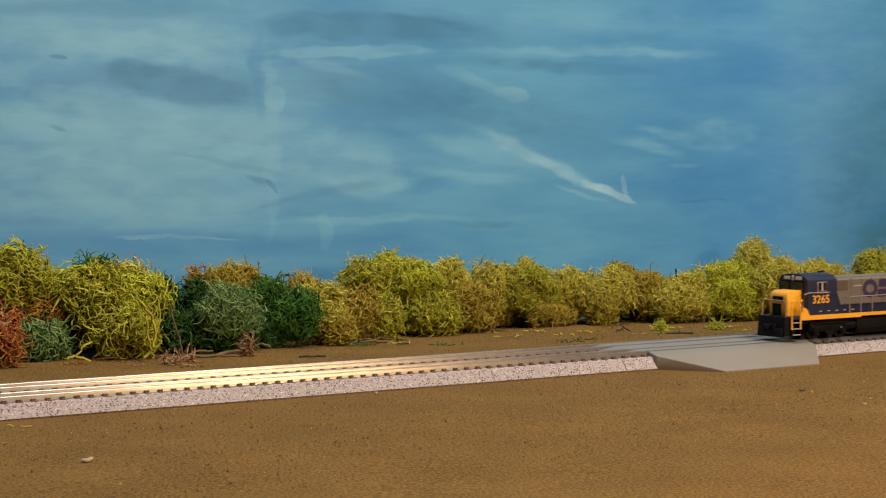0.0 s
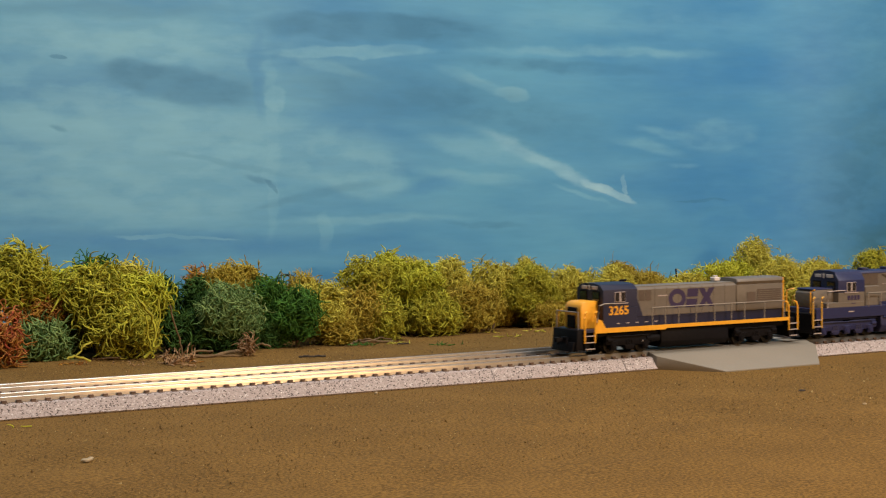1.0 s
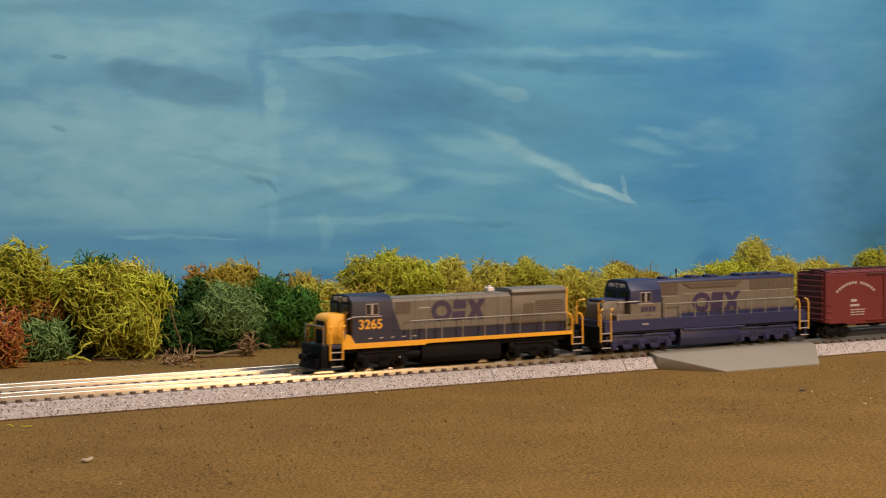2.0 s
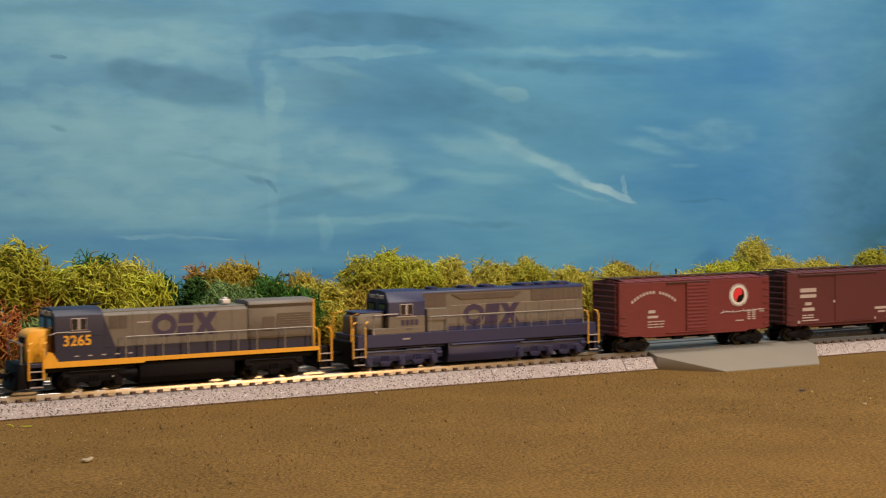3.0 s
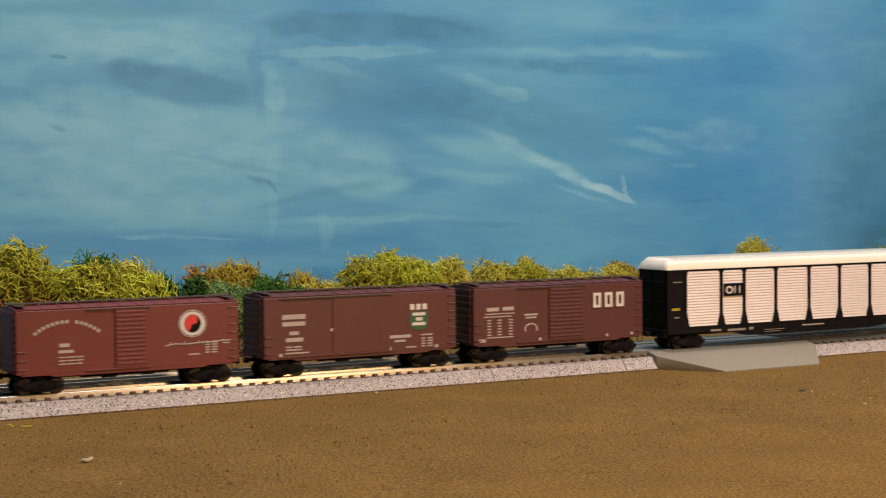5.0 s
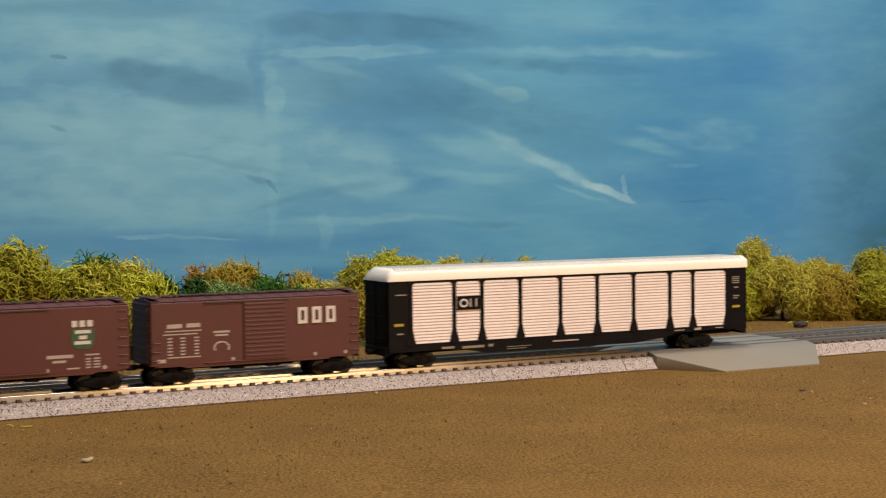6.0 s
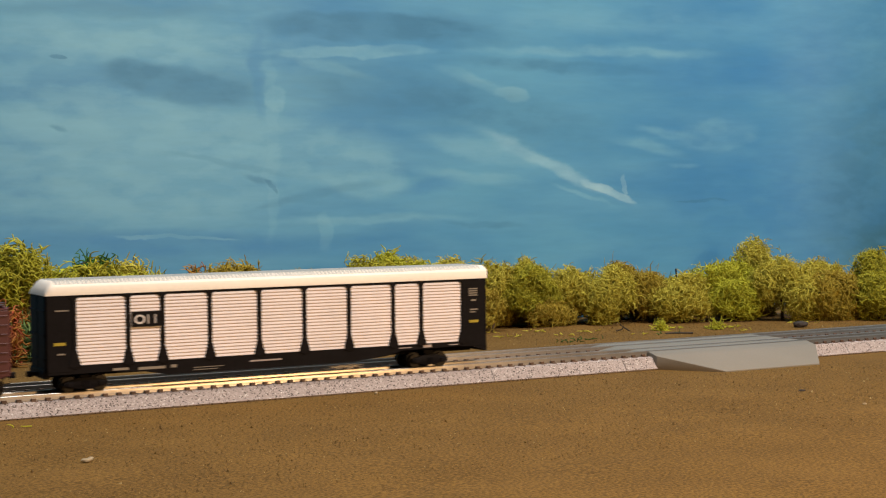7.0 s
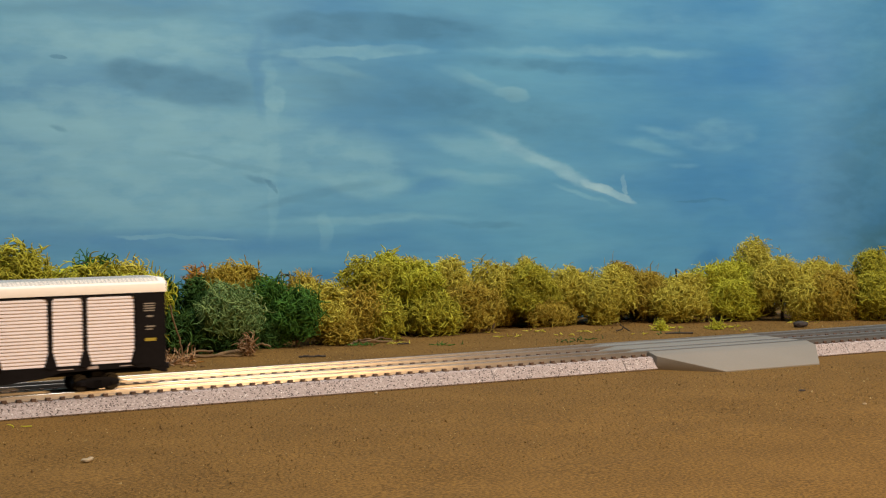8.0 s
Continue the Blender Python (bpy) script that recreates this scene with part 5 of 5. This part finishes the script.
twig("long crooked brown lichen stalk lying by the bushes", BARK, [(244, 126, 0.6), (254, 134, 1.0), (263, 130, 0.8), (274, 137, 1.4), (284, 140, 2.0), (288, 142, 5.0)], 0.75,
     [[(254, 134, 1), (259, 140, 2.6), (268, 141, 2.0)], [(263, 130, 0.8), (270, 127, 1.2), (278, 127, 0.6)], [(284, 140, 2), (290, 136, 4.5), (293, 134, 3)], [(284, 140, 2), (282, 144, 6), (286, 146, 7.5)]])
twig("thin straight dark twig lying on bare ground", DARKBARK, [(296, 111, 0.4), (301, 109, 0.4), (307, 107, 0.4)], 0.45)
twig("pale branching lichen root on bare ground", BARK, [(338, 146, 0.5), (344, 150, 1.6), (351, 149, 1.0), (362, 146, 0.6)], 0.55, [[(344, 150, 1.6), (347, 146, 2.8), (352, 144, 1.2)], [(351, 149, 1), (357, 152, 2.4), (364, 153, 1.0)]])
twig("short dark twig lying on bare ground", DARKBARK, [(358, 137, 0.3), (364, 136, 0.4)], 0.35)
twig("small pale twig below the hedge", BARK, [(216, 150, 0.5), (222, 146, 1.0), (229, 147, 0.5)], 0.45, [[(222, 146, 1), (226, 142, 1.8)]])
twig("dark flat twig beside the crossing", DARKBARK, [(493, 108, 0.3), (500, 106, 0.5), (506, 103, 0.3)], 0.5)
twig("small dark forked twig on bare ground", DARKBARK, [(481, 133, 0.3), (484, 131, 2.2), (487, 130, 0.5)], 0.35, [[(484, 131, 2.2), (482, 131, 4.0)]])
twig("bare dark twig standing out of the hedge", DARKBARK, [(556, 180, 0.5), (556, 180, 18), (554, 179, 27.5)], 0.5)
twig("curled dark twig standing out of the hedge", DARKBARK, [(322, 186, 0.5), (321, 185, 20), (319, 184, 31), (323, 184, 32.5), (327, 184, 31)], 0.3, [[(321, 185, 28), (326, 184, 30), (329, 184, 33)]])
twig("curled dark twig standing out of the hedge", DARKBARK, [(224, 175, 0.5), (221, 174, 28), (219, 173, 41), (222, 172, 42)], 0.3, [[(221, 174, 36), (226, 172, 40)]])
twig("thick pale yellow lichen stem arching out of the bush", LICHEN["yellow"][0], [(232.5, 132.0, 1.8), (236.4, 131.7, 4.5), (238.5, 131.4, 12.2), (236.5, 131.1, 19.6), (231.9, 130.8, 25.9)], 0.62,
     [[(238.3, 131.0, 12.2), (240.4, 130.7, 19.4), (239.4, 130.4, 26.8)], [(236.2, 131.0, 4.6), (234.7, 130.7, 12.5), (233.7, 130.4, 19.8)]])
twig("thin brown stem standing beside the green bush", BARK, [(253.3, 140.0, 0.4), (252.2, 139.7, 8.4), (249.6, 139.4, 16.0), (247.6, 139.1, 23.5)], 0.4)
twig("pale root end of a lichen bush lying on the ground", LICHEN["olive"][0], [(201.3, 138.0, 2.7), (205.4, 137.7, 3.9), (211.4, 137.4, 1.2)], 0.5, [[(205.5, 138.0, 3.9), (209.1, 137.7, 8.0), (212.0, 137.4, 9.3)]])


def stone(x, y, s, material, label, name="stone"):
    bm = bmesh.new()
    bmesh.ops.create_icosphere(bm, subdivisions=2, radius=1)
    for v in bm.verts:
        k = 1 + 0.35 * noise.noise(v.co * 1.7 + Vector((x, y, 0)))
        v.co = Vector((v.co.x * s[0] * k, v.co.y * s[1] * k, s[2] * 0.75 + v.co.z * s[2] * k))
    ob = part(name, bm, material, smooth=20)
    ob.location = (x * MM, y * MM, 0)
    return tagged(ob, label, "stone")


stone(574, 101, (4.2, 3.0, 1.9), STONE, "dark rough stone chip beside the track")
stone(135, -102, (1.7, 1.1, 0.5), CHIP, "pale flake lying on the brown ground")
stone(137, -99, (0.9, 0.8, 0.4), CHIP, "small pale flake lying on the brown ground")
stone(392.5, -132.6, (0.8, 0.6, 0.4), CHIP, "tiny pale chip lying on the brown ground")
stone(399.5, -94.3, (1.6, 0.9, 0.35), STONE, "flat dark chip lying on the brown ground")
stone(267.7, -17.5, (0.6, 0.6, 0.5), CHIP, "tiny pale chip beside the ballast")


def scraps():
    """Shreds of lichen dropped along the hedge."""
    rng = np.random.default_rng(4)
    spots = np.array([(513, 134, 26, "bright"), (535, 122, 22, "bright"), (546, 119, 8, "yellow"), (141, -31, 2, "yellow"), (345, 143, 10, "green"), (360, 141, 14, "olive"), (470, 140, 8, "olive"), (590, 118, 12, "olive"), (205, 140, 10, "rust"), (250, 120, 6, "rust"), (420, 140, 10, "olive"),
                      (432, 102, 10, "deep"), (445, 106, 10, "deep"), (449, 132, 5, "olive"), (500, 111, 6, "deep"), (374, 122, 12, "green"), (343, 143, 12, "green"), (448, 155, 8, "olive"), (482, 116, 4, "olive"), (535, 102, 6, "olive"), (223, 121, 5, "dry"), (242, 104, 8, "dry"), (426, 163, 6, "brown")], dtype=object)
    for x, y, n, kind in spots:
        p = rng.normal(size=(n, 3)) * (3.2, 2.6, 0)
        w = rng.normal(size=(n, 3))
        path = []
        for i in range(6):
            q = p.copy()
            q[:, 2] = np.abs(q[:, 2]) * 0.5 + 0.3
            path.append(q)
            w = w + rng.normal(size=w.shape) * 0.5
            w /= np.linalg.norm(w, axis=1, keepdims=True)
            p = p + w * 0.7
        me = strand_mesh("lichen_scrap", LICHEN[kind][0], np.stack(path, 1), 0.32 * np.ones((n, 1)) * np.linspace(1, 0.5, 6)[None])
        ob = new("lichen_scrap", me)
        ob.location = (x * MM, y * MM, 0)
        tagged(ob, "loose " + LICHEN[kind][1] + " lichen shreds lying on bare ground", "lichen", "lichen scraps", "stuff")


def grains():
    """Loose grit over the ground."""
    rng = np.random.default_rng(9)
    n = 60000
    c = np.stack((rng.uniform(60, 720, n), rng.uniform(-170, 175, n), np.zeros(n)), 1)
    c = c[(c[:, 1] < -36) | (c[:, 1] > 62) | ((c[:, 0] < 392) & ((c[:, 1] < -13) | (c[:, 1] > 38)))]
    n = len(c)
    s = rng.uniform(0.09, 0.27, (n, 1, 1)) * (1 + (rng.random((n, 1, 1)) < 0.03))
    tet = np.array(((1, 0, -0.4), (-0.5, 0.87, -0.4), (-0.5, -0.87, -0.4), (0, 0, 1.0)))
    a = rng.uniform(0, 6.28, n)
    R = np.zeros((n, 3, 3))
    R[:, 0, 0], R[:, 0, 1], R[:, 1, 0], R[:, 1, 1], R[:, 2, 2] = np.cos(a), -np.sin(a), np.sin(a), np.cos(a), 1
    V = c[:, None, :] + s * (tet[None] + rng.normal(size=(n, 4, 3)) * 0.25) @ R
    V[:, :, 2] += 0.12 + 0.9 * 0.1
    F = np.array(((0, 2, 1), (0, 1, 3), (1, 2, 3), (2, 0, 3)))[None] + 4 * np.arange(n)[:, None, None]
    me = bpy.data.meshes.new("grit")
    me.from_pydata((V.reshape(-1, 3) * MM).tolist(), [], F.reshape(-1, 3).tolist())
    me.materials.append(GRAIN_MIX)
    tagged(new("grit", me), "fine loose brown and tan grit over the ground", "grit", kind="stuff")


def grain_mix():
    m = surface("mixed_grit", (0.14, 0.082, 0.022), 0.9, vary=0.2)
    nt = m.node_tree
    geo, ramp = nt.nodes.new("ShaderNodeNewGeometry"), nt.nodes.new("ShaderNodeValToRGB")
    ramp.color_ramp.interpolation = "CONSTANT"
    ramp.color_ramp.elements[0].color = (0.10, 0.058, 0.016, 1)
    ramp.color_ramp.elements[1].position, ramp.color_ramp.elements[1].color = 0.96, (0.36, 0.27, 0.12, 1)
    ramp.color_ramp.elements.new(0.3).color = (0.15, 0.092, 0.025, 1)
    ramp.color_ramp.elements.new(0.7).color = (0.22, 0.14, 0.042, 1)
    nt.links.new(geo.outputs["Random Per Island"], ramp.inputs["Fac"])
    nt.links.new(ramp.outputs["Color"], nt.nodes["Principled BSDF"].inputs["Base Color"])
    return m


GRAIN_MIX = grain_mix()
scraps()
grains()


# ---- the train rolls past ----
RUN = [(0.0, 0.0), (0.5, -52.6), (1.0, -106.1), (1.5, -160.4), (2.15, -231.2), (2.8, -302.8), (3.0, -325.3), (3.5, -383.2), (4.0, -442.9), (4.5, -503.8),
       (4.7, -528.7), (5.25, -597.6), (5.8, -666.6), (6.0, -691.9), (6.5, -755.3), (7.0, -818.2), (7.5, -881.2), (8.0, -945.2)]


def motions():
    for car, x in CARS:
        walk(car, [(t, pose((x + s) * MM, 0, FLOOR * MM)) for t, s in RUN])


motions()
